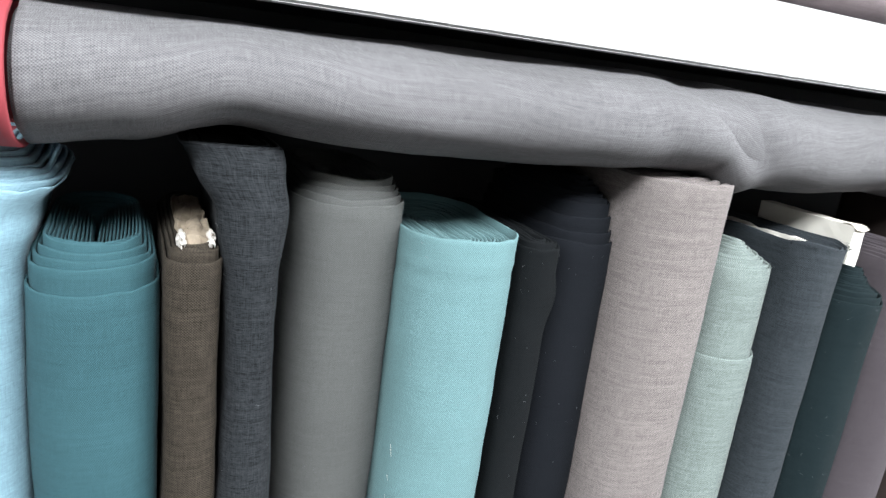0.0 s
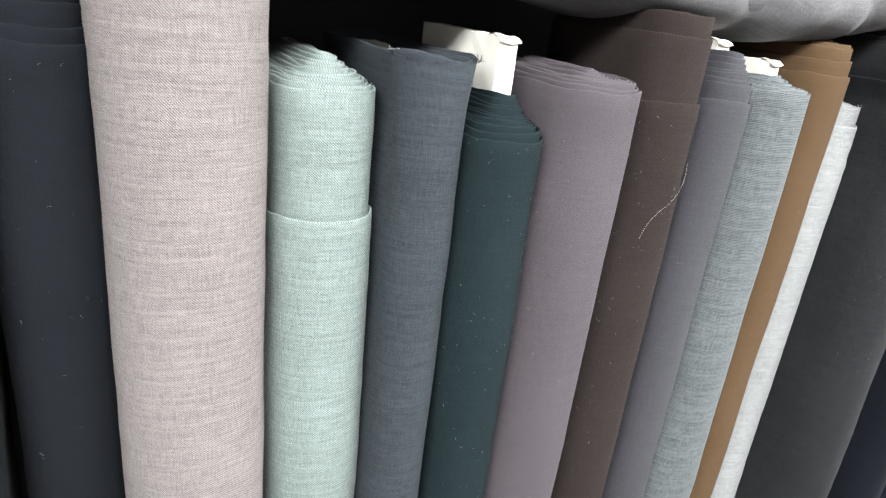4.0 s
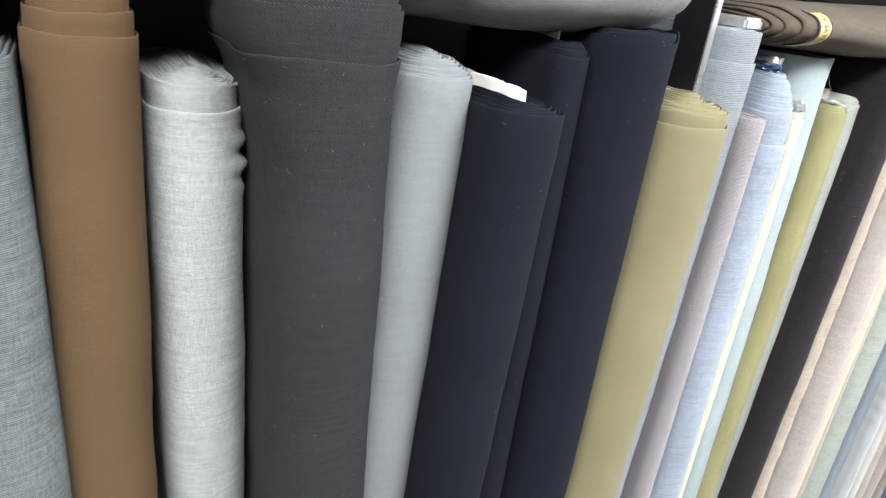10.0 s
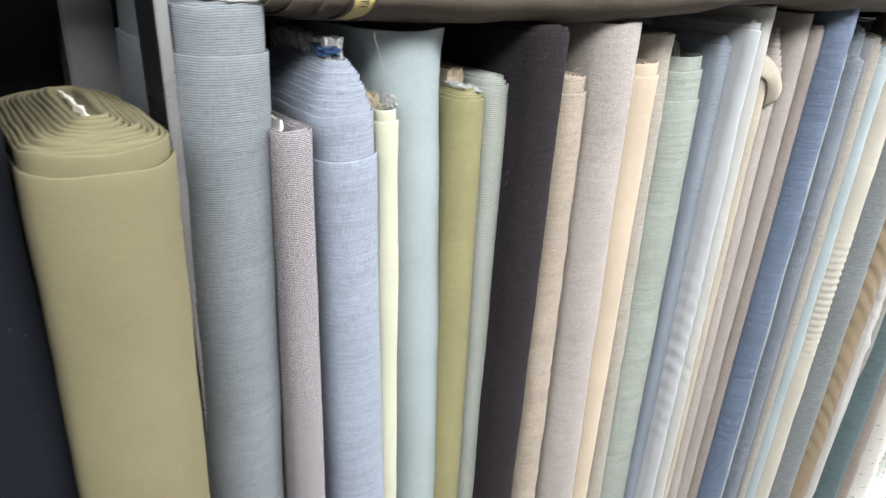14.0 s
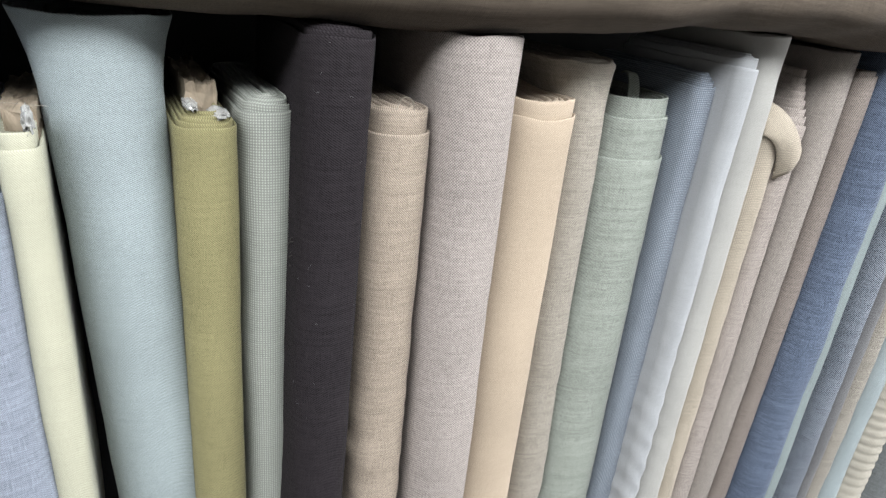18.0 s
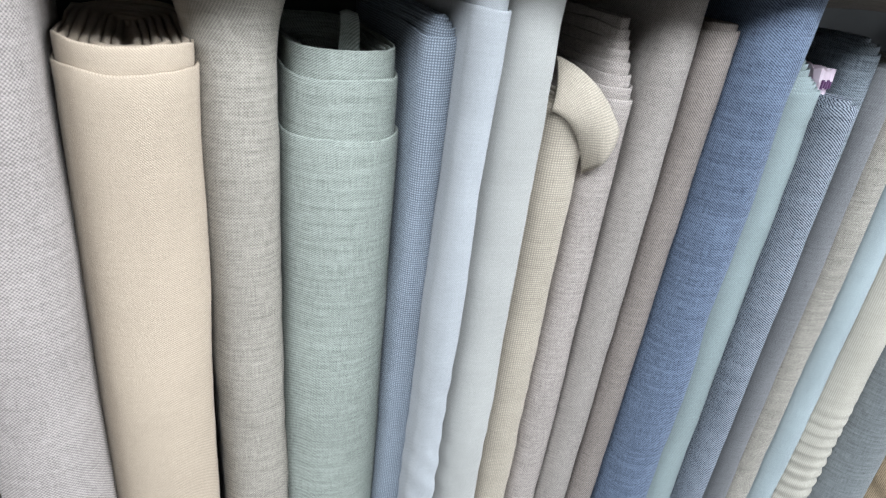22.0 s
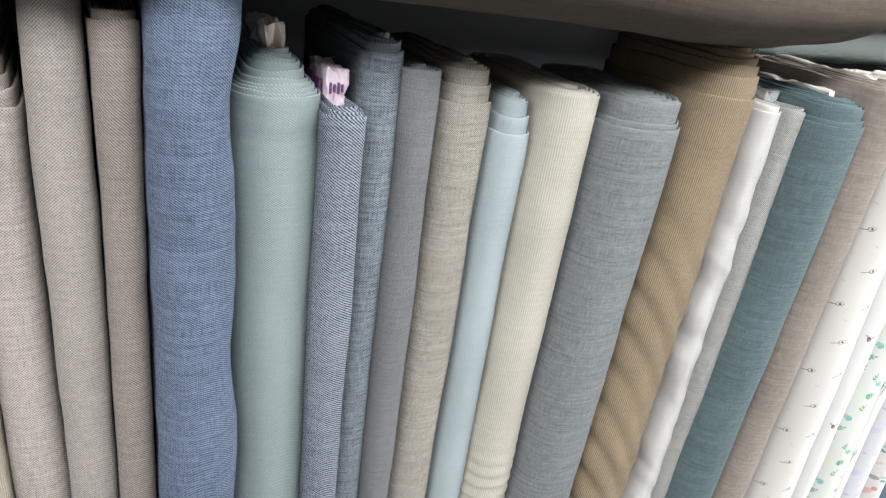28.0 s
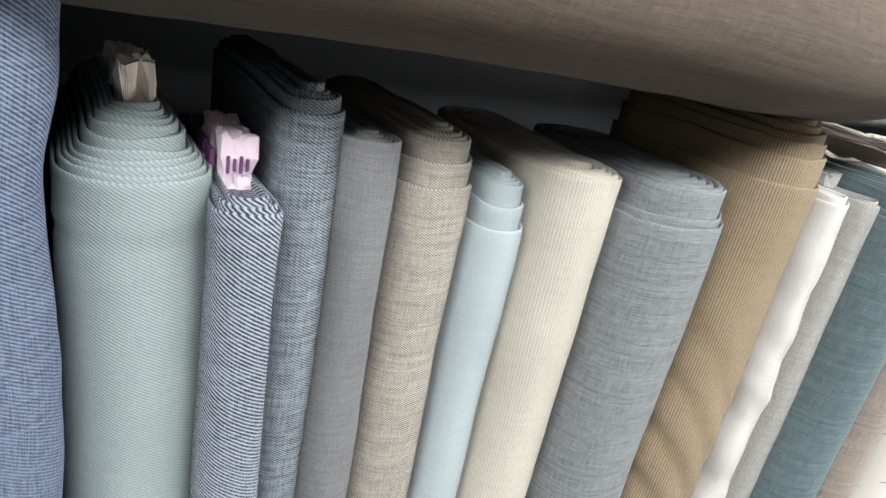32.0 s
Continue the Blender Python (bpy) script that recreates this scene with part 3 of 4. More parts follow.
cloth_bolt("olive green flannel bolt with brown board core and film", fabric("olive_cloth", (135, 129, 85), T, 1.6, 0.3, 0.2), 1.913, 0.004, 0.000, 0.042, 1.3433, (0.004,), 0.002, 2, "board", 0.015)
cloth_bolt("grey-green pin-dotted bolt with stepped turns", fabric("pin_dot_cloth", (152, 157, 149), "dots", 2.0, 0.18, 0.12, light=(182, 186, 178)), 1.956, 0.005, 0.011, 0.040, 1.3505, (0.005, 0.004), 0.0008, 3)
cloth_bolt("aubergine-black twill bolt standing tall", fabric("aubergine_cloth", (40, 36, 39), "steep", 1.7, 0.45, 0.7), 1.999, -0.015, -0.028, 0.050, 1.4082, (0.004,), 0.001, 3)
cloth_bolt("beige linen-look bolt with a turned seam", fabric("beige_cloth", (156, 141, 125), T, 1.8, 0.35, 0.4), 2.053, 0.006, -0.015, 0.052, 1.3394, (0.018,), 0.0, 3, wrinkle=(("soft", 0.6, 1.28, 0.003),))
cloth_bolt("stone pink-beige basketweave bolt with a wide open top", fabric("stone_cloth", (156, 146, 141), "plain", 2.3, 0.62, 0.35), 2.120, 0.020, -0.028, 0.066, 1.4138, (), -0.002, 3, flare=0.006)
cloth_bolt("butter yellow smooth bolt with a soft turned top", fabric("butter_cloth", (182, 163, 140), T, 1.6, 0.18, 0.1), 2.199, 0.004, -0.009, 0.077, 1.3503, (0.013,), -0.002, 4, wave=0.002)
cloth_bolt("taupe slubbed linen-look bolt", fabric("taupe_cloth", (153, 145, 133), "plain", 2.0, 0.4, 0.5), 2.247, 0.032, 0.015, 0.053, 1.3928, (), 0.0, 3, flare=0.018, wave=0.0025, wrinkle=(("soft", 0.7, 1.25, 0.0014),))
cloth_bolt("grey-sage melange bolt with two turned seams and loose tail", fabric("grey_sage_cloth", (145, 152, 143), "rising", 1.7, 0.3, 0.5), 2.334, 0.019, 0.010, 0.085, 1.3051, (0.039, 0.018), -0.004, 6)
cloth_bolt("blue and white tiny-check slim bolt", fabric("blue_check_cloth", (126, 137, 153), "dots", 1.8, 0.25, 0.15, light=(168, 178, 190)), 2.360, 0.002, 0.004, 0.026, 1.3765, (0.005, 0.004), 0.0015, 2)
cloth_bolt("white fine-weave slim bolt with low creases", fabric("white_cloth", (160, 163, 167), "plain", 1.6, 0.15, 0.1), 2.382, -0.008, -0.020, 0.026, 1.3972, (0.008,), 0.003, 2, wrinkle=(("slant", 0.65, 1.15, 0.0018),))
cloth_bolt("off-white smooth bolt running up under the roll", fabric("off_white_cloth", (164, 163, 159), T, 1.6, 0.12, 0.1), 2.430, 0.005, -0.014, 0.047, 1.4272, (), 0.0, 3, flare=0.012, wrinkle=(("slant", 0.6, 1.1, 0.0012),))
knot_bolt, knot = cloth_bolt("cream tiny-check bolt with its loose end folded over", fabric("cream_check_cloth", (172, 159, 141), "dots", 1.9, 0.15, 0.2, light=(202, 191, 174)), 2.473, -0.003, -0.004, 0.041, 1.3320, (), 0.002, 2, wrinkle=(("soft", 0.65, 1.25, 0.0018),))
cloth_bolt("flecked pink-beige linen bolt with a tall stack of turns", fabric("flecked_linen_cloth", (157, 146, 139), "plain", 2.1, 0.62, 0.5), 2.512, -0.002, -0.001, 0.038, 1.3371, (0.010, 0.008, 0.008), 0.008, 4)
cloth_bolt("mauve-beige fine basketweave tall bolt", fabric("mauve_beige_cloth", (148, 139, 132), "plain", 2.1, 0.55, 0.25), 2.549, -0.016, -0.010, 0.034, 1.4163, (), 0.0, 2)
cloth_bolt("brown-taupe twill slim bolt with a wavy top", fabric("brown_taupe_cloth", (132, 121, 114), T, 2.1, 0.4, 0.4), 2.578, -0.021, -0.017, 0.027, 1.3922, (0.006,), 0.0, 2, flare=0.003)
cloth_bolt("denim blue melange bolt standing forward", fabric("denim_blue_cloth", (73, 84, 106), "steep", 1.8, 0.4, 0.6, light=(116, 129, 151)), 2.631, -0.004, -0.040, 0.056, 1.4347, (), 0.0, 3, lump=2.2, edges=((1.44, 0.006, 0.0077), (1.4, 0.0041, 0.0058), (1.348, 0.0036, -0.0022), (1.27, 0.0021, 0.0017), (1.215, 0.0012, 0.0009), (1.16, 0.0009, -0.0017), (1.092, 0.0012, 0.0017), (1.02, 0.0003, 0.0012), (0.9, 0.0, -0.0006), (0.1, 0.0, 0.0)))
cloth_bolt("grey-green satin bolt with a stepped coiled top and core", fabric("sea_grey_cloth", (131, 145, 146), "steep", 1.7, 0.16, 0.12), 2.698, -0.000, -0.017, 0.066, 1.3510, (0.0018, (0.0030, 0.0023), (0.0024, 0.0023), (0.0030, 0.0024), (0.0052, 0.0030), (0.0050, 0.0028)), 0.0018, 3, "paper", 0.014, bead=0.020)
cloth_bolt("blue twisted-yarn narrow bolt with a printed tag", fabric("blue_tweed_cloth", (56, 64, 78), "steep", 2.2, 0.5, 0.4, light=(150, 157, 168)), 2.723, 0.002, -0.030, 0.032, 1.3401, (0.003,), 0.002, 2, "tag", 0.019)
cloth_bolt("slate blue melange bolt with stepped top", fabric("slate_blue_cloth", (80, 89, 98), "steep", 1.6, 0.3, 0.7, light=(142, 150, 158)), 2.757, -0.001, -0.007, 0.032, 1.3827, (0.006,), 0.002, 2)
cloth_bolt("plain mid-grey smooth slim bolt", fabric("smooth_grey_cloth", (109, 109, 112), T, 1.5, 0.25, 0.3), 2.787, 0.001, -0.014, 0.033, 1.3707, (), 0.001, 3)
cloth_bolt("taupe tweed-weave bolt with two high turns", fabric("tweed_cloth", (122, 116, 107), "steep", 1.4, 0.24, 0.38, light=(181, 175, 165)), 2.839, -0.008, -0.012, 0.047, 1.3468, (0.013, 0.013), 0.002, 3, wrinkle=(("soft", 0.6, 1.0, 0.002),))
cloth_bolt("ice blue slim bolt with two stepped turns", fabric("ice_cloth", (154, 167, 171), T, 1.4, 0.1, 0.08), 2.874, -0.006, -0.018, 0.034, 1.3250, (0.013, 0.012), 0.002, 2)
cloth_bolt("ivory fine-corded bolt with low ring creases", fabric("ivory_cloth", (178, 172, 158), "cord", 2.1, 0.15, 0.15), 2.932, -0.014, -0.034, 0.056, 1.3604, (), 0.0005, 4, wrinkle=(("rings", 0.65, 1.02, 0.0026),))
cloth_bolt("grey melange bolt with stepped crisp turns", fabric("cool_grey_melange_cloth", (115, 120, 122), "melange", 1.5, 0.16, 0.6), 3.017, -0.017, -0.057, 0.083, 1.3377, (0.005, 0.017), 0.001, 4)
cloth_bolt("camel ribbed cord bolt with slanting creases", fabric("camel_cord_cloth", (139, 120, 93), "cord", 1.9, 0.36, 0.2), 3.083, -0.004, -0.067, 0.065, 1.3687, (0.018, 0.010), 0.006, 4, wrinkle=(("drape", 0.3, 1.285, 0.0022),), wl=0.076)
cloth_bolt("crumpled white narrow bolt", fabric("crumpled_white_cloth", (200, 197, 194), T, 1.6, 0.12, 0.1), 3.105, 0.016, -0.072, 0.024, 1.3597, (0.004,), 0.001, 2, "film", 0.008, wrinkle=(("puff", 0.6, 1.335, 0.0046),))
cloth_bolt("pale grey herringbone narrow bolt", fabric("pale_twill_cloth", (142, 142, 138), "steep", 1.5, 0.3, 0.3, light=(184, 183, 178)), 3.122, 0.010, -0.082, 0.022, 1.3626, (), 0.001, 2, "film", 0.006)
cloth_bolt("dusty teal bolt with a white paper inlay", fabric("dusty_teal_cloth", (85, 103, 107), T, 1.6, 0.2, 0.55), 3.186, -0.016, -0.110, 0.066, 1.3555, (0.004, 0.012), 0.002, 3, "torn_slip", 0.003)
cloth_bolt("pinkish taupe slubbed bolt with paper inlay", fabric("pink_taupe_cloth", (140, 128, 118), "plain", 1.6, 0.2, 0.5), 3.228, 0.009, -0.115, 0.050, 1.3892, (), 0.0005, 4, "torn_slip", 0.002)


# ---------- bolts lying on top of the row ----------
def smooth_curve(keys, x):
    xs, ys = zip(*keys)
    if x <= xs[0]:
        return ys[0]
    for (xa, a), (xb, b) in zip(keys, keys[1:]):
        if x <= xb:
            k = (x - xa) / (xb - xa)
            return a + (b - a) * k * k * (3 - 2 * k)
    return ys[-1]


def lying_wrap(x0, x1, under, over, front, deep, inset, seed, cols=150, dents=(), taper=0.0, cap=0.03):
    """One turn of a bolt that lies along the shelf, with its rounded ends."""
    n = 44
    verts, uvs = [], []
    xs = [x0 + (x1 - x0) * i / cols for i in range(cols + 1)]
    rings = [(x0 + cap, 0.004), (x0 + 0.002, 0.003), (x0, 0.0012)] + [(x, 0.0) for x in xs] + [(x1 + 0.001, 0.0012), (x1 - 0.001, 0.003), (x1 - cap, 0.004)]
    for x, less in rings:
        za, zb = smooth_curve(under, x) + inset + less, smooth_curve(over, x) - inset - less
        close = 1 - taper * max(0.0, 1 - (x1 - x) / 0.022) ** 2
        zm, hz = (za + zb) / 2, (zb - za) / 2 * close
        ya = smooth_curve(front, x) + inset + less
        ym, hy = ya + deep / 2, deep / 2 - inset - less
        arc = 0.0
        last = None
        for i in range(n):
            a = TAU * i / n
            s, c = math.sin(a), math.cos(a)
            y = ym + hy * math.copysign(abs(s) ** 0.8, s)
            z = zm + hz * math.copysign(abs(c) ** 0.86, c)
            q = Vector((x * 7 + seed, y * 20, z * 20))
            off = 0.003 * noise.noise(q) + 0.0012 * noise.noise(q * 3.1)
            for dx, dz, dr, amp, lean in dents:
                e = ((x - dx - lean * (z - dz)) / dr) ** 2 + ((z - dz) / 0.035) ** 2
                if e < 6 and y < ym:
                    off += amp * math.exp(-e)
            y += s * off
            z += c * off
            if last is not None:
                arc += math.hypot(y - last[0], z - last[1])
            last = (y, z)
            verts.append((x, y, z))
            uvs.append((x, arc))
    faces = []
    for r in range(len(rings) - 1):
        for i in range(n):
            j = (i + 1) % n
            faces.append((r * n + i, (r + 1) * n + i, (r + 1) * n + j, r * n + j))
    return verts, [tuple(reversed(f)) for f in faces], uvs


under_a = ((-0.06, 1.428), (0.0, 1.432), (0.06, 1.446), (0.15, 1.437), (0.43, 1.437), (0.468, 1.414), (0.52, 1.424), (0.56, 1.421), (0.68, 1.428), (0.83, 1.413), (1.0, 1.417), (1.13, 1.436), (1.25, 1.419), (1.34, 1.413), (1.44, 1.419), (1.48, 1.426))
over_a = ((-0.06, 1.512), (0.4, 1.516), (0.6, 1.508), (1.0, 1.512), (1.3, 1.510), (1.48, 1.504))
front_a = ((-0.06, 0.012), (0.5, 0.004), (0.8, -0.002), (1.1, -0.04), (1.48, -0.075))
GREY_ROLL = fabric("grey_roll_cloth", (107, 106, 109), "plain", 1.7, 0.34, 0.45)
roll_a = thing("lying_cloth_bolt", (0.7, 0.06, 1.43), "long grey suiting bolt lying across the upright bolts", "fabric bolt")
RA = (0.7, 0.06, 1.43)
dents_a = ((0.02, 1.45, 0.06, -0.0046, 0.3), (0.3, 1.47, 0.08, 0.0034, 0.6), (0.448, 1.48, 0.024, -0.0161, -0.8), (0.36, 1.475, 0.02, -0.0034, -0.8), (0.62, 1.47, 0.04, -0.0046, 0.6), (0.88, 1.455, 0.022, -0.0135, -0.4), (0.94, 1.45, 0.018, 0.0075, 0.2), (1.02, 1.45, 0.016, -0.009, -0.5), (1.09, 1.465, 0.028, -0.018, 0.4), (1.15, 1.445, 0.022, 0.009, 0.3), (1.21, 1.455, 0.016, -0.012, 0.5), (1.28, 1.46, 0.02, -0.0075, 0.3))
v, f, t = lying_wrap(-0.052, 1.468, under_a, over_a, front_a, 0.2, 0.0, 1, 320, dents_a, 0.14)
part("outer_wrap", v, f, GREY_ROLL, roll_a, "", True, t, RA)
for k in range(5):
    v, f, t = lying_wrap(-0.055 - 0.001 * k, 1.471 - 0.002 * k, under_a, over_a, front_a, 0.2, 0.004 + 0.005 * k, 2 + k, 40, (), 0.14)
    part("inner_layer", v, f, GREY_ROLL, roll_a, "", True, t, RA)
v, f, t = lying_wrap(-0.085, -0.056, under_a, over_a, front_a, 0.2, -0.0012, 1, 6, cap=0.002)
band = part("selvedge_band", v, f, RED_BAND, roll_a, "red woven edge band with dark lettering bars", True, None, RA)
for i in range(3):
    z = 1.448 + 0.012 * i
    y = smooth_curve(front_a, -0.07) - 0.0045 + abs(z - 1.47) * 0.3
    block("lettering_bar", (-0.078, -0.064, y, y + 0.003, z, z + 0.003), INK, band, "", 0, RA)

under_b = ((1.65, 1.424), (1.76, 1.418), (1.9, 1.414), (2.05, 1.411), (2.2, 1.418), (2.3, 1.428), (2.42, 1.432), (2.55, 1.418), (2.7, 1.418), (2.85, 1.415), (3.05, 1.409), (3.12, 1.416), (3.2, 1.45))
over_b = ((1.65, 1.460), (1.8, 1.472), (2.1, 1.484), (2.5, 1.498), (3.2, 1.505))
front_b = ((1.65, -0.02), (1.9, -0.035), (2.2, -0.06), (2.6, -0.075), (3.0, -0.11), (3.2, -0.12))
BROWN_ROLL = fabric("brown_roll_cloth", (87, 77, 67), "plain", 1.5, 0.22, 0.45)
roll_b = thing("lying_cloth_bolt", (2.4, 0.06, 1.42), "long brown linen-look bolt lying across the upright bolts", "fabric bolt")
RB = (2.4, 0.06, 1.42)
dents_b = ((1.95, 1.45, 0.03, -0.002, 0.5), (2.30, 1.45, 0.04, -0.004, 0.8), (2.44, 1.46, 0.03, 0.005, 0.5), (2.62, 1.45, 0.05, -0.003, 0.8))
v, f, t = lying_wrap(1.716, 3.165, under_b, over_b, front_b, 0.2, 0.0, 11, 200, dents_b, 0.4)
part("outer_wrap", v, f, BROWN_ROLL, roll_b, "", True, t, RB)
for x0, x1, ins in ((1.692, 3.170, 0.0022), (1.676, 3.174, 0.0045)):
    v, f, t = lying_wrap(x0, x1, under_b, over_b, front_b, 0.2, ins, 12, 60, (), 0.4)
    part("inner_wrap", v, f, BROWN_ROLL, roll_b, "", True, t, RB)
for k in range(3):
    v, f, t = lying_wrap(1.672 - 0.001 * k, 3.178, under_b, over_b, front_b, 0.2, 0.008 + 0.004 * k, 14 + k, 30, (), 0.4)
    part("inner_layer", v, f, BROWN_ROLL, roll_b, "", True, t, RB)
block("core_board", (1.645, 1.71, 0.0, 0.12, 1.434, 1.448), FOIL, roll_b, "core in crinkled clear film", 0.003, RB)
v, f, t = lying_wrap(1.738, 1.757, under_b, over_b, front_b, 0.2, -0.0012, 11, 6, cap=0.002)
f = [q for q in f if max(v[i][1] for i in q) < 0.02 and max(v[i][2] for i in q) < 1.463]
band = part("selvedge_band", v, f, GOLD_BAND, roll_b, "gold woven edge band with dark lettering bars", True, None, RB)
for x0, x1 in ((1.7368, 1.7386), (1.7566, 1.7584)):
    ev, ef, _ = lying_wrap(x0, x1, under_b, over_b, front_b, 0.2, -0.0016, 11, 3, cap=0.0004)
    part("edging", ev, [q for q in ef if max(ev[i][1] for i in q) < 0.02 and max(ev[i][2] for i in q) < 1.463], DARK_INK, band, "dark stitched edging", True, None, RB)
word = bpy.data.curves.new("lettering", "FONT")
word.body, word.size, word.extrude = "ITALY", 1.0, 0.0
word_ob = bpy.data.objects.new("lettering", word)
flat = bpy.data.meshes.new_from_object(word_ob)
bpy.data.objects.remove(word_ob)
column = sorted((p[2], p[1]) for p in v if abs(p[0] - 1.748) < 0.0025 and p[1] < 0.03)
heights, fronts = [p[0] for p in column], [p[1] for p in column]
wide = max(p.co.x for p in flat.vertices)
spell = []
for p in flat.vertices:
    z = 1.4335 + 0.0245 * p.co.x / wide
    spell.append((1.7435 + 0.0115 * p.co.y, float(np.interp(z, heights, fronts)) - 0.0009, z))
part("lettering", spell, [tuple(q.vertices) for q in flat.polygons], DARK_INK, band, "dark woven lettering, seen from its back", False, None, RB)


# ---------- printed cotton bolts at the end of the row ----------
def print_fabric(name, ground, motifs):
    """Cloth with a printed repeat. motifs: cell width and height, sideways shift of every other row, and blots (x, y, rx, ry, turn, rgb), in millimetres."""
    n = Nodes(name)
    u, v = n.uv()
    grain = n.noise(n.vec(n.m("MULTIPLY", u, 1200.0), n.m("MULTIPLY", v, 1200.0)), 1.0, 2.0)
    cloud = n.noise(n.vec(u, v), 12.0, 3.0)
    color = n.mix(n.m("MULTIPLY_ADD", cloud, 0.5, n.m("MULTIPLY", grain, 0.5)), lin(*ground, 0.58), lin(*ground, 0.70))
    fray = n.m("MULTIPLY", n.m("SUBTRACT", n.noise(n.vec(u, v), 420.0, 2.0), 0.5), 0.55)
    for cw, ch, shift, blots in motifs:
        row = n.m("FLOOR", n.m("DIVIDE", v, ch / 1000))
        lv = n.m("SUBTRACT", n.m("DIVIDE", v, ch / 1000), row)
        uu = n.m("MULTIPLY_ADD", n.m("MODULO", row, 2.0), shift, n.m("DIVIDE", u, cw / 1000))
        lu = n.m("FRACT", uu)
        for bx, by, rx, ry, turn, rgb in blots:
            px = n.m("MULTIPLY", n.m("SUBTRACT", lu, bx / cw), cw)
            py = n.m("MULTIPLY", n.m("SUBTRACT", lv, by / ch), ch)
            c, s = math.cos(radians(turn)), math.sin(radians(turn))
            qx = n.m("DIVIDE", n.m("ADD", n.m("MULTIPLY", px, c), n.m("MULTIPLY", py, s)), rx)
            qy = n.m("DIVIDE", n.m("SUBTRACT", n.m("MULTIPLY", py, c), n.m("MULTIPLY", px, s)), ry)
            e = n.m("ADD", n.m("ADD", n.m("MULTIPLY", qx, qx), n.m("MULTIPLY", qy, qy)), fray)
            on = n.m("MULTIPLY", n.m("LESS_THAN", e, 1.0), n.m("MULTIPLY_ADD", cloud, 0.4, 0.75))
            color = n.mix(n.m("MINIMUM", on, 0.95), color, lin(*rgb, 0.72))
    n.bump(grain, 0.2, 0.0003)
    return n.finish(color, 0.85, 0.0, 0.1)


LEAF_A, LEAF_B, LEAF_C = (84, 160, 112), (110, 180, 172), (132, 168, 96)


def sprig(x, y, turn, size, rgb, pairs=3):
    """Leaflets in pairs along a stem, with one at its tip."""
    c, q = math.cos(radians(turn)), math.sin(radians(turn))
    out = [(x + size * 0.45 * c, y + size * 0.45 * q, size * 0.5, 0.35, turn, rgb)]
    for i in range(pairs):
        a = size * (0.15 + 0.8 * i / pairs)
        for side in (-1, 1):
            b = turn + side * 48
            r = size * (0.24 - 0.03 * i)
            out.append((x + a * c + r * math.cos(radians(b)), y + a * q + r * math.sin(radians(b)), r, r * 0.42, b, rgb))
    out.append((x + size * 1.1 * c, y + size * 1.1 * q, size * 0.2, size * 0.075, turn, rgb))
    return out


BEE = print_fabric("bee_print_cloth", (234, 230, 224), [(34, 44, 0.5, [(16, 22, 4.2, 2.5, 25, (120, 116, 118)), (16.3, 22.2, 3.4, 1.9, 25, (228, 224, 218)), (16.5, 22, 1.3, 1.3, 0, (60, 54, 58)), (9, 19.5, 4.5, 0.5, 15, (120, 116, 118)), (27, 5, 3.0, 0.5, -20, (196, 190, 182))])])
FLY = print_fabric("sparse_bee_print_cloth", (236, 235, 233), [(46, 64, 0.4, [(20, 27, 2.6, 3.6, 20, (84, 72, 72)), (20.6, 25.5, 1.5, 1.9, 20, (206, 128, 96)), (24.5, 30, 2.8, 1.1, 40, (150, 148, 176)), (16.5, 31, 2.6, 1.0, -40, (150, 148, 176)), (36, 56, 5, 2.2, 10, (226, 226, 236))])])
SPRIG = print_fabric("green_sprig_print_cloth", (234, 236, 230), [(42, 56, 0.5, sprig(6, 8, 20, 13, LEAF_A) + sprig(24, 26, 150, 12, LEAF_B) + sprig(28, 42, 60, 11, LEAF_C, 2) + sprig(8, 34, 75, 10, (96, 160, 150), 2) + [(36, 12, 5, 4, 0, (226, 228, 200))])])
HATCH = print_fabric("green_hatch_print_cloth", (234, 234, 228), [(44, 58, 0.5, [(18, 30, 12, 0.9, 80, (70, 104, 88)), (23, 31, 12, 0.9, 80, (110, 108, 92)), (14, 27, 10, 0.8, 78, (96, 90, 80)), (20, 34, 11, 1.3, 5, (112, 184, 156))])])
# Same hatch print on a darker ground, with the shelf's shade painted in
HATCH_SHADED = print_fabric("shaded_green_hatch_print_cloth", (136, 142, 139), [(44, 58, 0.5, [(18, 30, 12, 0.9, 80, (70, 104, 88)), (23, 31, 12, 0.9, 80, (110, 108, 92)), (14, 27, 10, 0.8, 78, (96, 90, 80)), (20, 34, 11, 1.3, 5, (112, 184, 156))])])
LILAC = print_fabric("lilac_print_cloth", (232, 231, 238), [(38, 40, 0.5, [(10, 12, 7, 5, 30, (206, 206, 226)), (24, 26, 6, 4, -20, (214, 212, 230)), (30, 10, 3, 2, 0, (190, 192, 220))])])
CORAL = print_fabric("coral_flower_print_cloth", (234, 230, 228), [(52, 60, 0.5, [(14, 16, 9, 6, 20, (226, 176, 172)), (24, 22, 6, 4, -30, (214, 140, 130)), (36, 36, 10, 2.4, 160, (104, 160, 148)), (34, 44, 11, 1.6, 165, (150, 186, 176)), (16, 44, 9, 4, 170, (160, 152, 148)), (42, 12, 5, 3, 20, (226, 190, 186))])])
SPRAY = print_fabric("cream_spray_print_cloth", (236, 230, 214), [(50, 56, 0.5, [(20, 24, 7, 1.5, 20, (150, 128, 110)), (26, 28, 5, 1.4, 60, (176, 150, 130)), (16, 30, 4, 1.5, 120, (168, 172, 128))])])
printed = "printed cotton bolts"
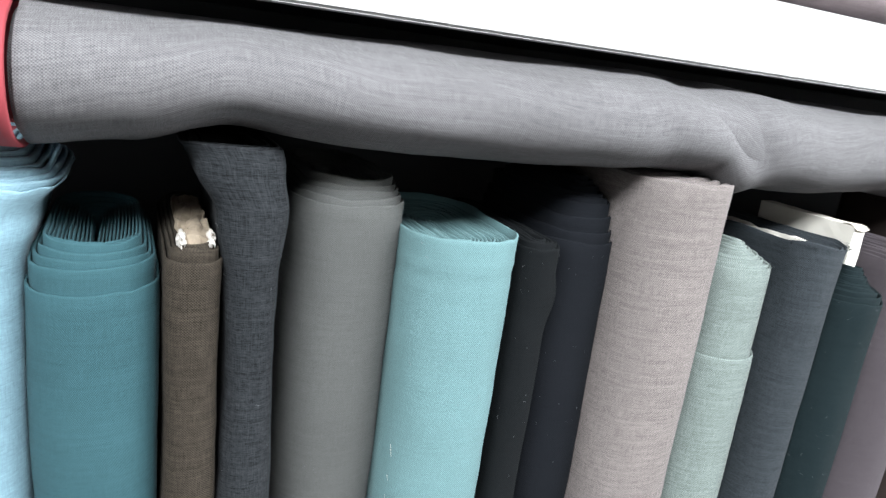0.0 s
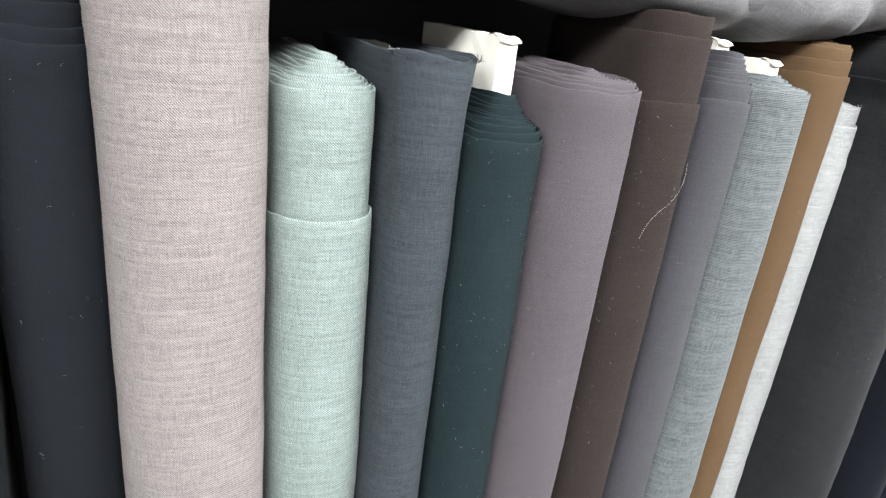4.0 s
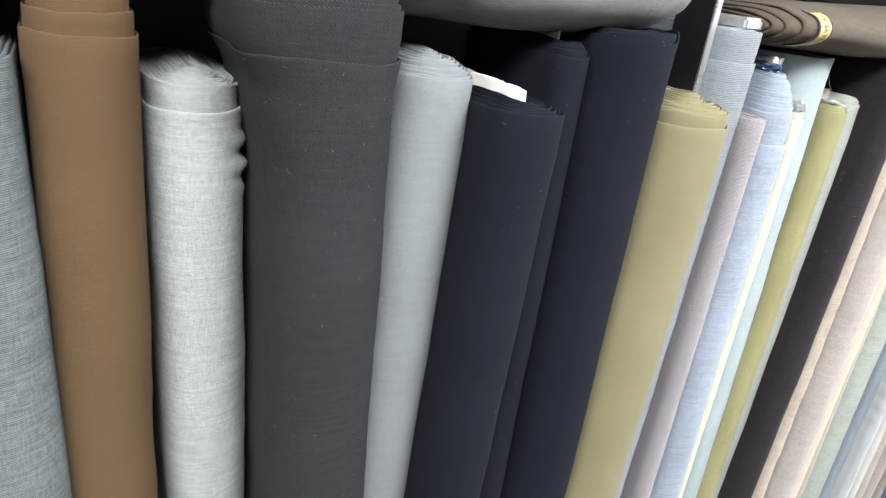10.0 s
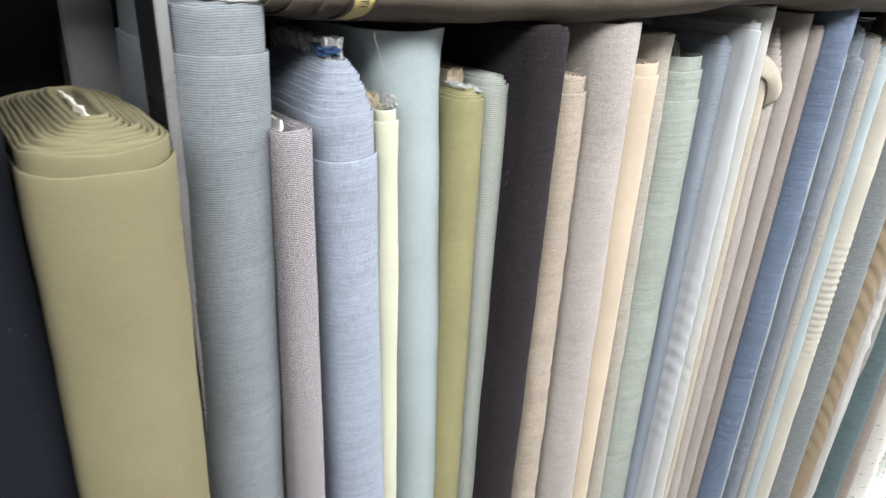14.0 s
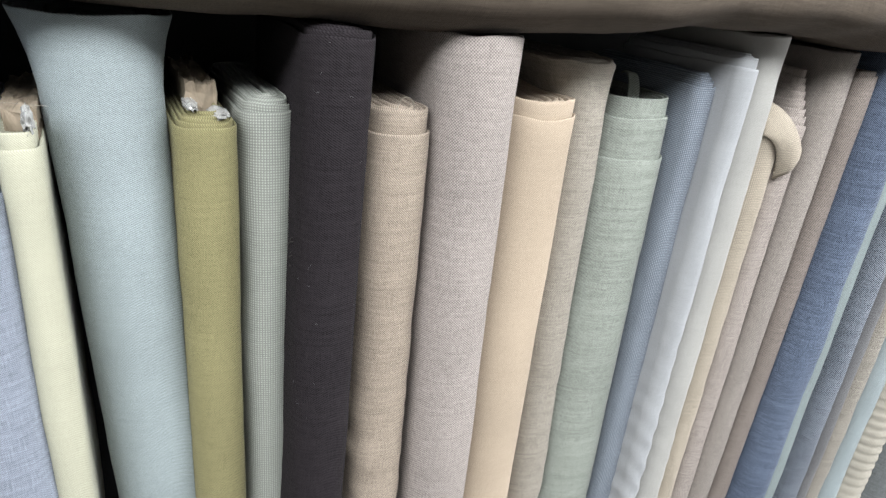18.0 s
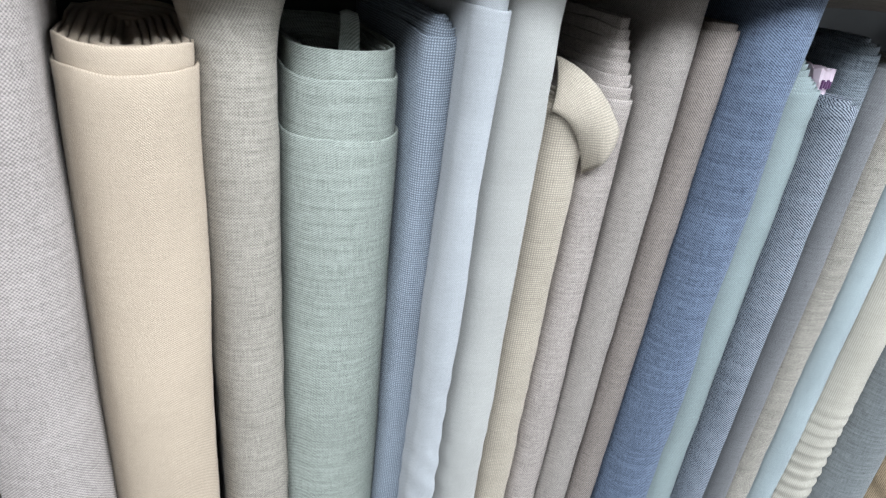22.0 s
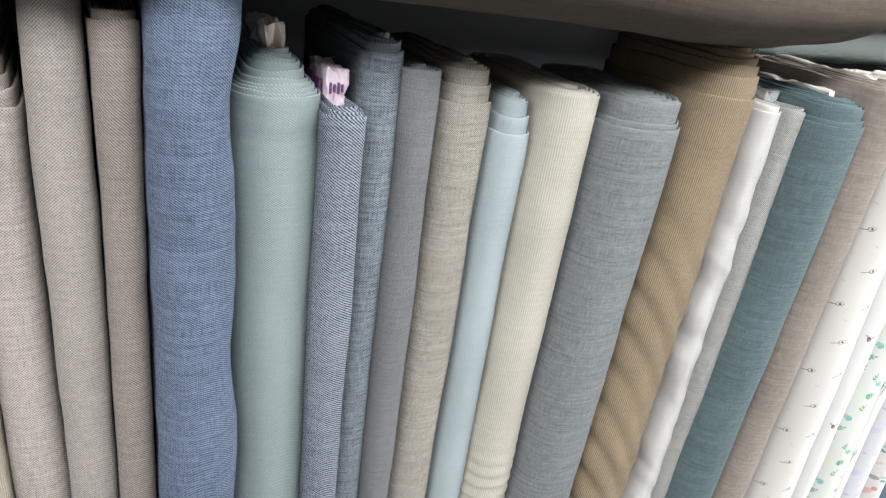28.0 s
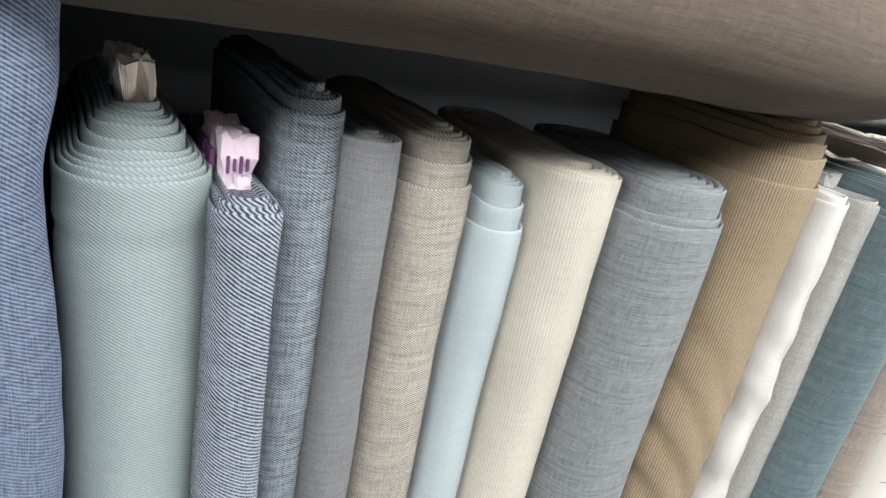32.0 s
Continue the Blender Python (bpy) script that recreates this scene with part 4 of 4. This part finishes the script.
cloth_bolt("white cotton bolt printed with small grey paisley bees", BEE, 3.277, 0.085, -0.128, 0.050, 1.345, (), 0.001, 3, "film", 0.02, d=0.30, group=printed, wl=0.064)
cloth_bolt("white cotton bolt with a few tiny orange bees", FLY, 3.322, 0.055, -0.126, 0.040, 1.345, (), 0.001, 2, "film", 0.026, d=0.30, group=printed, wl=0.03)
cloth_bolt("white cotton bolt printed with green leaf sprigs", SPRIG, 3.372, 0.13, -0.124, 0.048, 1.365, (), 0.001, 3, "slip", 0.01, d=0.30, group=printed, wl=0.062)
cloth_bolt("white cotton bolt with dark green hatched strokes", HATCH, 3.418, 0.09, -0.118, 0.044, 1.36, (), 0.001, 3, d=0.30, group=printed)
cloth_bolt("white cotton bolt with pale lilac blots", LILAC, 3.462, 0.10, -0.12, 0.042, 1.35, (), 0.001, 3, d=0.30, group=printed)
cloth_bolt("white cotton bolt with coral flowers and green bows", CORAL, 3.522, 0.12, -0.12, 0.056, 1.36, (), 0.001, 3, d=0.30, group=printed)
cloth_bolt("dusty blue plain cotton slim bolt", fabric("dusty_blue_cloth", (104, 130, 148), T, 1.2, 0.15, 0.15), 3.55, 0.12, -0.12, 0.026, 1.36, (), 0.001, 2, d=0.30, group=printed)
cloth_bolt("cream cotton bolt with brown leaf sprays", SPRAY, 3.612, 0.12, -0.12, 0.058, 1.36, (), 0.001, 3, d=0.30, group=printed)
cloth_bolt("white cotton bolt printed with green leaf sprigs", SPRIG, 3.672, 0.12, -0.12, 0.056, 1.36, (), 0.001, 3, d=0.30, group=printed)
cloth_bolt("white cotton bolt with pale lilac blots", LILAC, 3.732, 0.12, -0.12, 0.056, 1.36, (), 0.001, 3, d=0.30, group=printed)

# two printed bolts lying behind their tops
under_c = ((3.0, 1.364), (3.9, 1.362))
over_c = ((3.0, 1.428), (3.4, 1.434), (3.56, 1.430), (3.9, 1.42))
front_c = ((3.0, 0.185), (3.9, 0.185))
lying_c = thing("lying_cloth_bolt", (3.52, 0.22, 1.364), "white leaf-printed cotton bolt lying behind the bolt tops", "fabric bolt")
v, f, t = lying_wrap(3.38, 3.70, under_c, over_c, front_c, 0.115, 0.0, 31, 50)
part("outer_wrap", v, f, HATCH_SHADED, lying_c, "", True, t, (3.52, 0.22, 1.364))
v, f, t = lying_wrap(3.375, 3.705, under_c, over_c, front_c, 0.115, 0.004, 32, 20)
part("inner_wrap", v, f, HATCH_SHADED, lying_c, "", True, t, (3.52, 0.22, 1.364))
lying_d = thing("lying_cloth_bolt", (3.88, 0.22, 1.364), "white hatch-printed cotton bolt lying behind the bolt tops", "fabric bolt")
v, f, t = lying_wrap(3.725, 4.14, under_c, ((3.0, 1.398), (3.9, 1.398)), ((3.0, 0.165), (3.9, 0.165)), 0.125, 0.0, 33, 60)
part("outer_wrap", v, f, HATCH, lying_d, "", True, t, (3.88, 0.22, 1.364))
v, f, t = lying_wrap(3.720, 4.146, under_c, ((3.0, 1.398), (3.9, 1.398)), ((3.0, 0.165), (3.9, 0.165)), 0.125, 0.004, 34, 20)
part("inner_wrap", v, f, HATCH, lying_d, "", True, t, (3.88, 0.22, 1.364))


# ---------- small things ----------
def bezier(a, b, c, k):
    return Vector(a) * (1 - k) ** 2 + Vector(b) * 2 * k * (1 - k) + Vector(c) * k * k


def thread(name, label, points, radius=0.0003, mat=THREAD):
    cu = bpy.data.curves.new(name, "CURVE")
    cu.dimensions, cu.bevel_depth, cu.bevel_resolution = "3D", radius, 2
    sp = cu.splines.new("NURBS")
    sp.points.add(len(points) - 1)
    o = Vector(points[0])
    for q, p in zip(sp.points, points):
        q.co = (*(Vector(p) - o), 1)
    sp.use_endpoint_u, sp.order_u = True, 3
    cu.materials.append(mat)
    ob = new(name, cu)
    ob.location = o
    return tagged(ob, label, "thread")


# the loose end of the cream check cloth, turned over in front of its bolt
cols, rowsn = 18, 10
verts, uvs = [], []
for side in (0, 1):
    for i in range(cols + 1):
        k = i / cols
        a = bezier((2.444, 0.0225, 1.3655), (2.466, -0.006, 1.3605), (2.491, -0.0095, 1.318), k)
        b = bezier((2.433, -0.001, 1.331), (2.4505, -0.016, 1.3295), (2.473, 0.000, 1.281), k)
        for j in range(rowsn + 1):
            m = j / rowsn
            p = a.lerp(b, m)
            p.y -= 0.006 * math.sin(math.pi * m) ** 0.7 + 0.003 * k * math.sin(math.pi * m) - side * 0.0016
            p += Vector((0, 0.0016, 0.0012)) * noise.noise(p * 60)
            verts.append(p)
            uvs.append((k * 0.07 + m * 0.03, m * 0.045 - k * 0.03))
faces = []
half = (cols + 1) * (rowsn + 1)
for i in range(cols):
    for j in range(rowsn):
        q = [i * (rowsn + 1) + j, (i + 1) * (rowsn + 1) + j, (i + 1) * (rowsn + 1) + j + 1, i * (rowsn + 1) + j + 1]
        faces.append(tuple(q))
        faces.append(tuple(r + half for r in reversed(q)))
rim = [i * (rowsn + 1) for i in range(cols + 1)] + [cols * (rowsn + 1) + j for j in range(1, rowsn + 1)] + [i * (rowsn + 1) + rowsn for i in range(cols - 1, -1, -1)] + [j for j in range(rowsn - 1, 0, -1)]
for a, b in zip(rim, rim[1:] + rim[:1]):
    faces.append((b, a, a + half, b + half))
part("folded_end", verts, faces, bpy.data.materials["cream_check_cloth"], knot_bolt, "loose end folded over", True, uvs, knot_bolt.location)

thread("loose_thread", "fine pale thread hanging on the brown twill bolt", [(0.824, -0.012, 1.312), (0.818, -0.019, 1.296), (0.800, -0.0225, 1.280), (0.788, -0.0225, 1.274), (0.778, -0.021, 1.262), (0.775, -0.020, 1.250)], 0.00012)
thread("loose_thread", "pale curled thread at the lying brown bolt", [(1.757, -0.025, 1.415), (1.748, -0.045, 1.405), (1.752, -0.05, 1.385), (1.775, -0.05, 1.373), (1.805, -0.05, 1.371)], 0.00014)
thread("loose_thread", "short beige thread loop on the beige bolt", [(2.020, -0.006, 1.345), (2.018, -0.010, 1.366), (2.028, -0.010, 1.370), (2.035, -0.006, 1.362), (2.036, -0.004, 1.345)], 0.00025)


def curl(name, mat, parent, label, base, height, width, lean, origin):
    """A short strip of cloth that stands up out of a coil and bends over."""
    verts, faces, uvs = [], [], []
    for side in (0, 1):
        for i in range(9):
            k = i / 8
            y = base[1] + lean * k * k + side * 0.0014
            z = base[2] + height * math.sin(k * 1.9) / math.sin(1.57)
            for j in range(5):
                m = j / 4 - 0.5
                verts.append((base[0] + m * width * (1 - 0.35 * k) + 0.003 * k, y + 0.004 * math.cos(m * 3), z - 0.003 * abs(m)))
                uvs.append((m * width, k * height))
    for i in range(8):
        for j in range(4):
            q = [i * 5 + j, i * 5 + j + 1, (i + 1) * 5 + j + 1, (i + 1) * 5 + j]
            faces.append(tuple(q))
            faces.append(tuple(r + 45 for r in reversed(q)))
    edge = [i * 5 for i in range(9)] + [40 + j for j in range(1, 5)] + [i * 5 + 4 for i in range(7, -1, -1)]
    for a, b in zip(edge, edge[1:]):
        faces.append((a, b, b + 45, a + 45))
    return part(name, verts, faces, mat, parent, label, True, uvs, origin)


by_label = {ob["label"]: ob for ob in scene.objects if ob.get("category") == "fabric bolt"}
host = by_label["grey-sage melange bolt with two turned seams and loose tail"]
curl("loose_tail", bpy.data.materials["grey_sage_cloth"], host, "loose cloth tail", (2.297, 0.05, 1.345), 0.036, 0.016, 0.02, host.location)


def scrap(name, mat, parent, label, at, size, seed, origin):
    bm = bmesh.new()
    bmesh.ops.create_icosphere(bm, subdivisions=3, radius=1)
    for v in bm.verts:
        p = v.co * 2.1 + Vector((seed, 0, 0))
        v.co = Vector(at) + Vector((v.co.x * size[0], v.co.y * size[1], v.co.z * size[2])) * (0.85 + 0.45 * crease(p) + 0.2 * crease(p * 2.3))
    bm.verts.index_update()
    ob = part(name, [v.co.copy() for v in bm.verts], [[v.index for v in f.verts] for f in bm.faces], mat, parent, label, False, None, origin)
    bm.free()
    return ob


host = by_label["olive green flannel bolt with brown board core and film"]
scrap("film_scrap", FOIL, host, "crumpled clear film", (1.901, 0.020, 1.351), (0.006, 0.013, 0.0035), 3, host.location)
scrap("film_scrap", FOIL, host, "crumpled clear film", (1.884, 0.024, 1.356), (0.004, 0.016, 0.003), 5, host.location)
host = by_label["pale cream slim bolt with a film-wrapped board core"]
scrap("film_scrap", FOIL, host, "crumpled clear film", (1.792, 0.004, 1.350), (0.003, 0.010, 0.009), 8, host.location)
host = by_label["light blue chambray bolt rising in coils to a film core"]
scrap("film_scrap", NAVY_FILM, host, "crumpled navy film", (1.742, 0.03, 1.395), (0.010, 0.018, 0.006), 9, host.location)
host = by_label["dark brown narrow bolt with film-wrapped board core"]
scrap("film_scrap", GREYED_PAPER, host, "torn white paper", (0.0285, 0.058, 1.3765), (0.0028, 0.009, 0.006), 11, host.location)
scrap("film_scrap", GREYED_PAPER, host, "torn white paper", (0.0465, 0.060, 1.3765), (0.0025, 0.010, 0.005), 14, host.location)
host = by_label["white cotton bolt printed with small grey paisley bees"]
block("core_end", (3.236, 3.268, -0.105, 0.02, 1.34, 1.371), DARK_INK, host, "black core end", 0.002, host.location)
host = by_label["white cotton bolt with a few tiny orange bees"]
for k, (x, y, z, size) in enumerate(((3.287, -0.080, 1.366, (0.016, 0.030, 0.012)), (3.275, -0.035, 1.380, (0.024, 0.040, 0.008)), (3.318, -0.060, 1.362, (0.016, 0.034, 0.010)))):
    scrap("film_scrap", CLEAR_FILM, host, "crumpled whitish clear film", (x, y, z), size, 21 + 2 * k, host.location)
for k in range(4):
    block("lettering_bar", (3.262 + 0.007 * k, 3.266 + 0.007 * k, -0.0785, -0.077, 1.377, 1.381), DARK_INK, host, "", 0, host.location)


def fray(label, mat, xc, yf, w, z, count, seed):
    """Short loose yarns along the cut edge of a bolt's top."""
    host = by_label[label]
    rng = random.Random(seed)
    cu = bpy.data.curves.new("frayed_edge", "CURVE")
    cu.dimensions, cu.bevel_depth, cu.bevel_resolution = "3D", 0.00011, 1
    rim = section(w, 0.17)
    for _ in range(count):
        px, py = rim[rng.randrange(len(rim) - 16)]
        a = Vector((xc + px, yf + py, z - 0.002))
        lean = Vector((rng.uniform(-0.004, 0.004), rng.uniform(-0.003, 0.003), rng.uniform(0.003, 0.008)))
        sp = cu.splines.new("POLY")
        sp.points.add(2)
        for q, k in zip(sp.points, (0, 0.6, 1.0)):
            q.co = (*(a + lean * k + Vector((0.002 * k * k * rng.uniform(-1, 1), 0, -0.002 * k * k)) - host.location), 1)
    cu.materials.append(mat)
    ob = new("frayed_edge", cu)
    ob.parent = host
    tagged(ob, "loose frayed yarns")


fray("navy-grey wool bolt with a flared frayed top", bpy.data.materials["navy_grey_cloth"], 0.581, -0.004, 0.064, 1.385, 110, 4)
fray("sage green melange bolt with a loose outer fold", bpy.data.materials["sage_cloth"], 0.515, 0.022, 0.070, 1.359, 16, 5)
fray("pale silver-grey melange bolt with a turned-down seam", bpy.data.materials["pale_grey_cloth"], 1.077, -0.005, 0.066, 1.362, 60, 6)

# torn white selvedge threads along the aqua bolt
host = by_label["pale aqua cotton bolt with many fine folds on top"]
rng = random.Random(12)
frays = bpy.data.curves.new("frayed_selvedge", "CURVE")
frays.dimensions, frays.bevel_depth, frays.bevel_resolution = "3D", 0.0001, 1
for k in range(13):
    z = 1.21 - 0.024 * k + rng.uniform(-0.004, 0.004)
    x = 0.278 - 0.015 * (1.35 - z) - 0.0905
    sp = frays.splines.new("POLY")
    sp.points.add(2)
    lean = Vector((rng.uniform(-0.004, 0.001), rng.uniform(-0.006, 0.0), rng.uniform(-0.010, 0.004)))
    for q, m in zip(sp.points, (0.0, 0.55, 1.0)):
        q.co = (*(Vector((x, 0.052, z)) + lean * m + Vector((0.0015 * m * m, 0, -0.003 * m * m)) - host.location), 1)
frays.materials.append(CARD_WHITE)
fray_ob = new("frayed_selvedge", frays)
fray_ob.parent = host
tagged(fray_ob, "torn white selvedge threads")

# dark fluff caught between two bolts
for k in range(7):
    x, z = 1.9535 + 0.002 * math.sin(k * 2.1), 1.238 + 0.0035 * k
    thread("lint_fluff", "dark tangled lint caught between two bolts", [(x - 0.006, 0.006, z), (x - 0.001 * k, 0.001, z + 0.006), (x + 0.004, 0.004, z - 0.002), (x - 0.003, 0.006, z + 0.004 * math.cos(k))], 0.0004, DARK_INK)

# one more bolt on the board above
PINK = fabric("dusty_pink_cloth", (176, 158, 162), T, 1.5, 0.2, 0.3)
upper = thing("lying_cloth_bolt", (0.9, 0.12, SHELF_TOP), "dusty pink cloth bolt lying on the upper board", "fabric bolt")
v, f, t = lying_wrap(0.36, 1.5, ((0.3, SHELF_TOP), (1.6, SHELF_TOP)), ((0.3, 1.65), (1.6, 1.65)), ((0.3, 0.045), (1.6, 0.045)), 0.2, 0.0, 51, 60)
part("outer_wrap", v, f, PINK, upper, "", True, t, (0.9, 0.12, SHELF_TOP))
v, f, t = lying_wrap(0.355, 1.505, ((0.3, SHELF_TOP), (1.6, SHELF_TOP)), ((0.3, 1.65), (1.6, 1.65)), ((0.3, 0.045), (1.6, 0.045)), 0.2, 0.006, 52, 20)
part("inner_wrap", v, f, PINK, upper, "", True, t, (0.9, 0.12, SHELF_TOP))


# ---------- lint: short pale fibres that cling to the darker bolts ----------
LINT = plain("pale_lint", (98, 101, 104), 0.9)


def lint_fibres(label, count, seed, z0=0.98):
    """Tiny curved fibres lying on the front of a bolt's outer wrap."""
    host = by_label[label]
    wrap = next(c for c in host.children if c.name.startswith("outer_wrap")).data
    ring = len(section(0.05, 0.17))
    rows = len(wrap.vertices) // ring - 6
    rng = random.Random(seed)
    verts, faces = [], []
    for _ in range(count):
        for _ in range(40):
            r, i = rng.randrange(rows), rng.randrange(2, 23)
            p = wrap.vertices[r * ring + i].co
            if p.z + host.location.z > z0:
                break
        k, m = rng.random(), rng.random()
        a, b, c = p, wrap.vertices[r * ring + i + 1].co, wrap.vertices[(r + 1) * ring + i].co
        side, up = (b - a).normalized(), (c - a).normalized()
        out = side.cross(up).normalized()
        at = a + (b - a) * k + (c - a) * m
        turn, bend, size, fat = rng.uniform(0, TAU), rng.uniform(-1.6, 1.6), rng.uniform(0.0005, 0.0016) * (1.8 if rng.random() < 0.12 else 1.0), rng.uniform(0.00004, 0.00009)
        base = len(verts)
        for j in range(5):
            q = j / 4 - 0.5
            ang = turn + bend * q
            mid = at + out * (0.0004 + 0.0004 * rng.random()) + (side * math.cos(ang) + up * math.sin(ang)) * size * 2 * q
            across = (side * -math.sin(ang) + up * math.cos(ang)) * fat
            verts += [mid + across, mid - across, mid + out * fat * 2]
        for j in range(4):
            for d in range(3):
                e = (d + 1) % 3
                faces.append((base + 3 * j + d, base + 3 * j + e, base + 3 * j + 3 + e, base + 3 * j + 3 + d))
    ob = part("lint", [v + host.location for v in verts], faces, LINT, host, "scattered pale lint fibres", False, None, host.location)
    tagged(ob, kind="stuff")


for k, (label, count) in enumerate((
        ("soft black narrow bolt with a crumpled top", 40), ("black suiting bolt with stepped upper turns", 40),
        ("bottle green twill bolt with coiled top and white core", 90), ("plum-grey twill bolt with flat tight top", 30),
        ("dark brown twill bolt with three stepped turns", 110), ("slate grey twill bolt with white card core", 20),
        ("thick charcoal twill bolt with lint and stepped top", 110), ("black suiting bolt with a white paper slip inside", 22),
        ("slim black bolt with a pale core end", 15), ("blue-black thick bolt with a gathered top", 22),
        ("aubergine-black twill bolt standing tall", 25), ("warm grey twill bolt with a stepped coiled top", 25),
        ("pale aqua cotton bolt with many fine folds on top", 25), ("charcoal flecked bolt reaching up under the lying roll", 20))):
    lint_fibres(label, count, 70 + k)
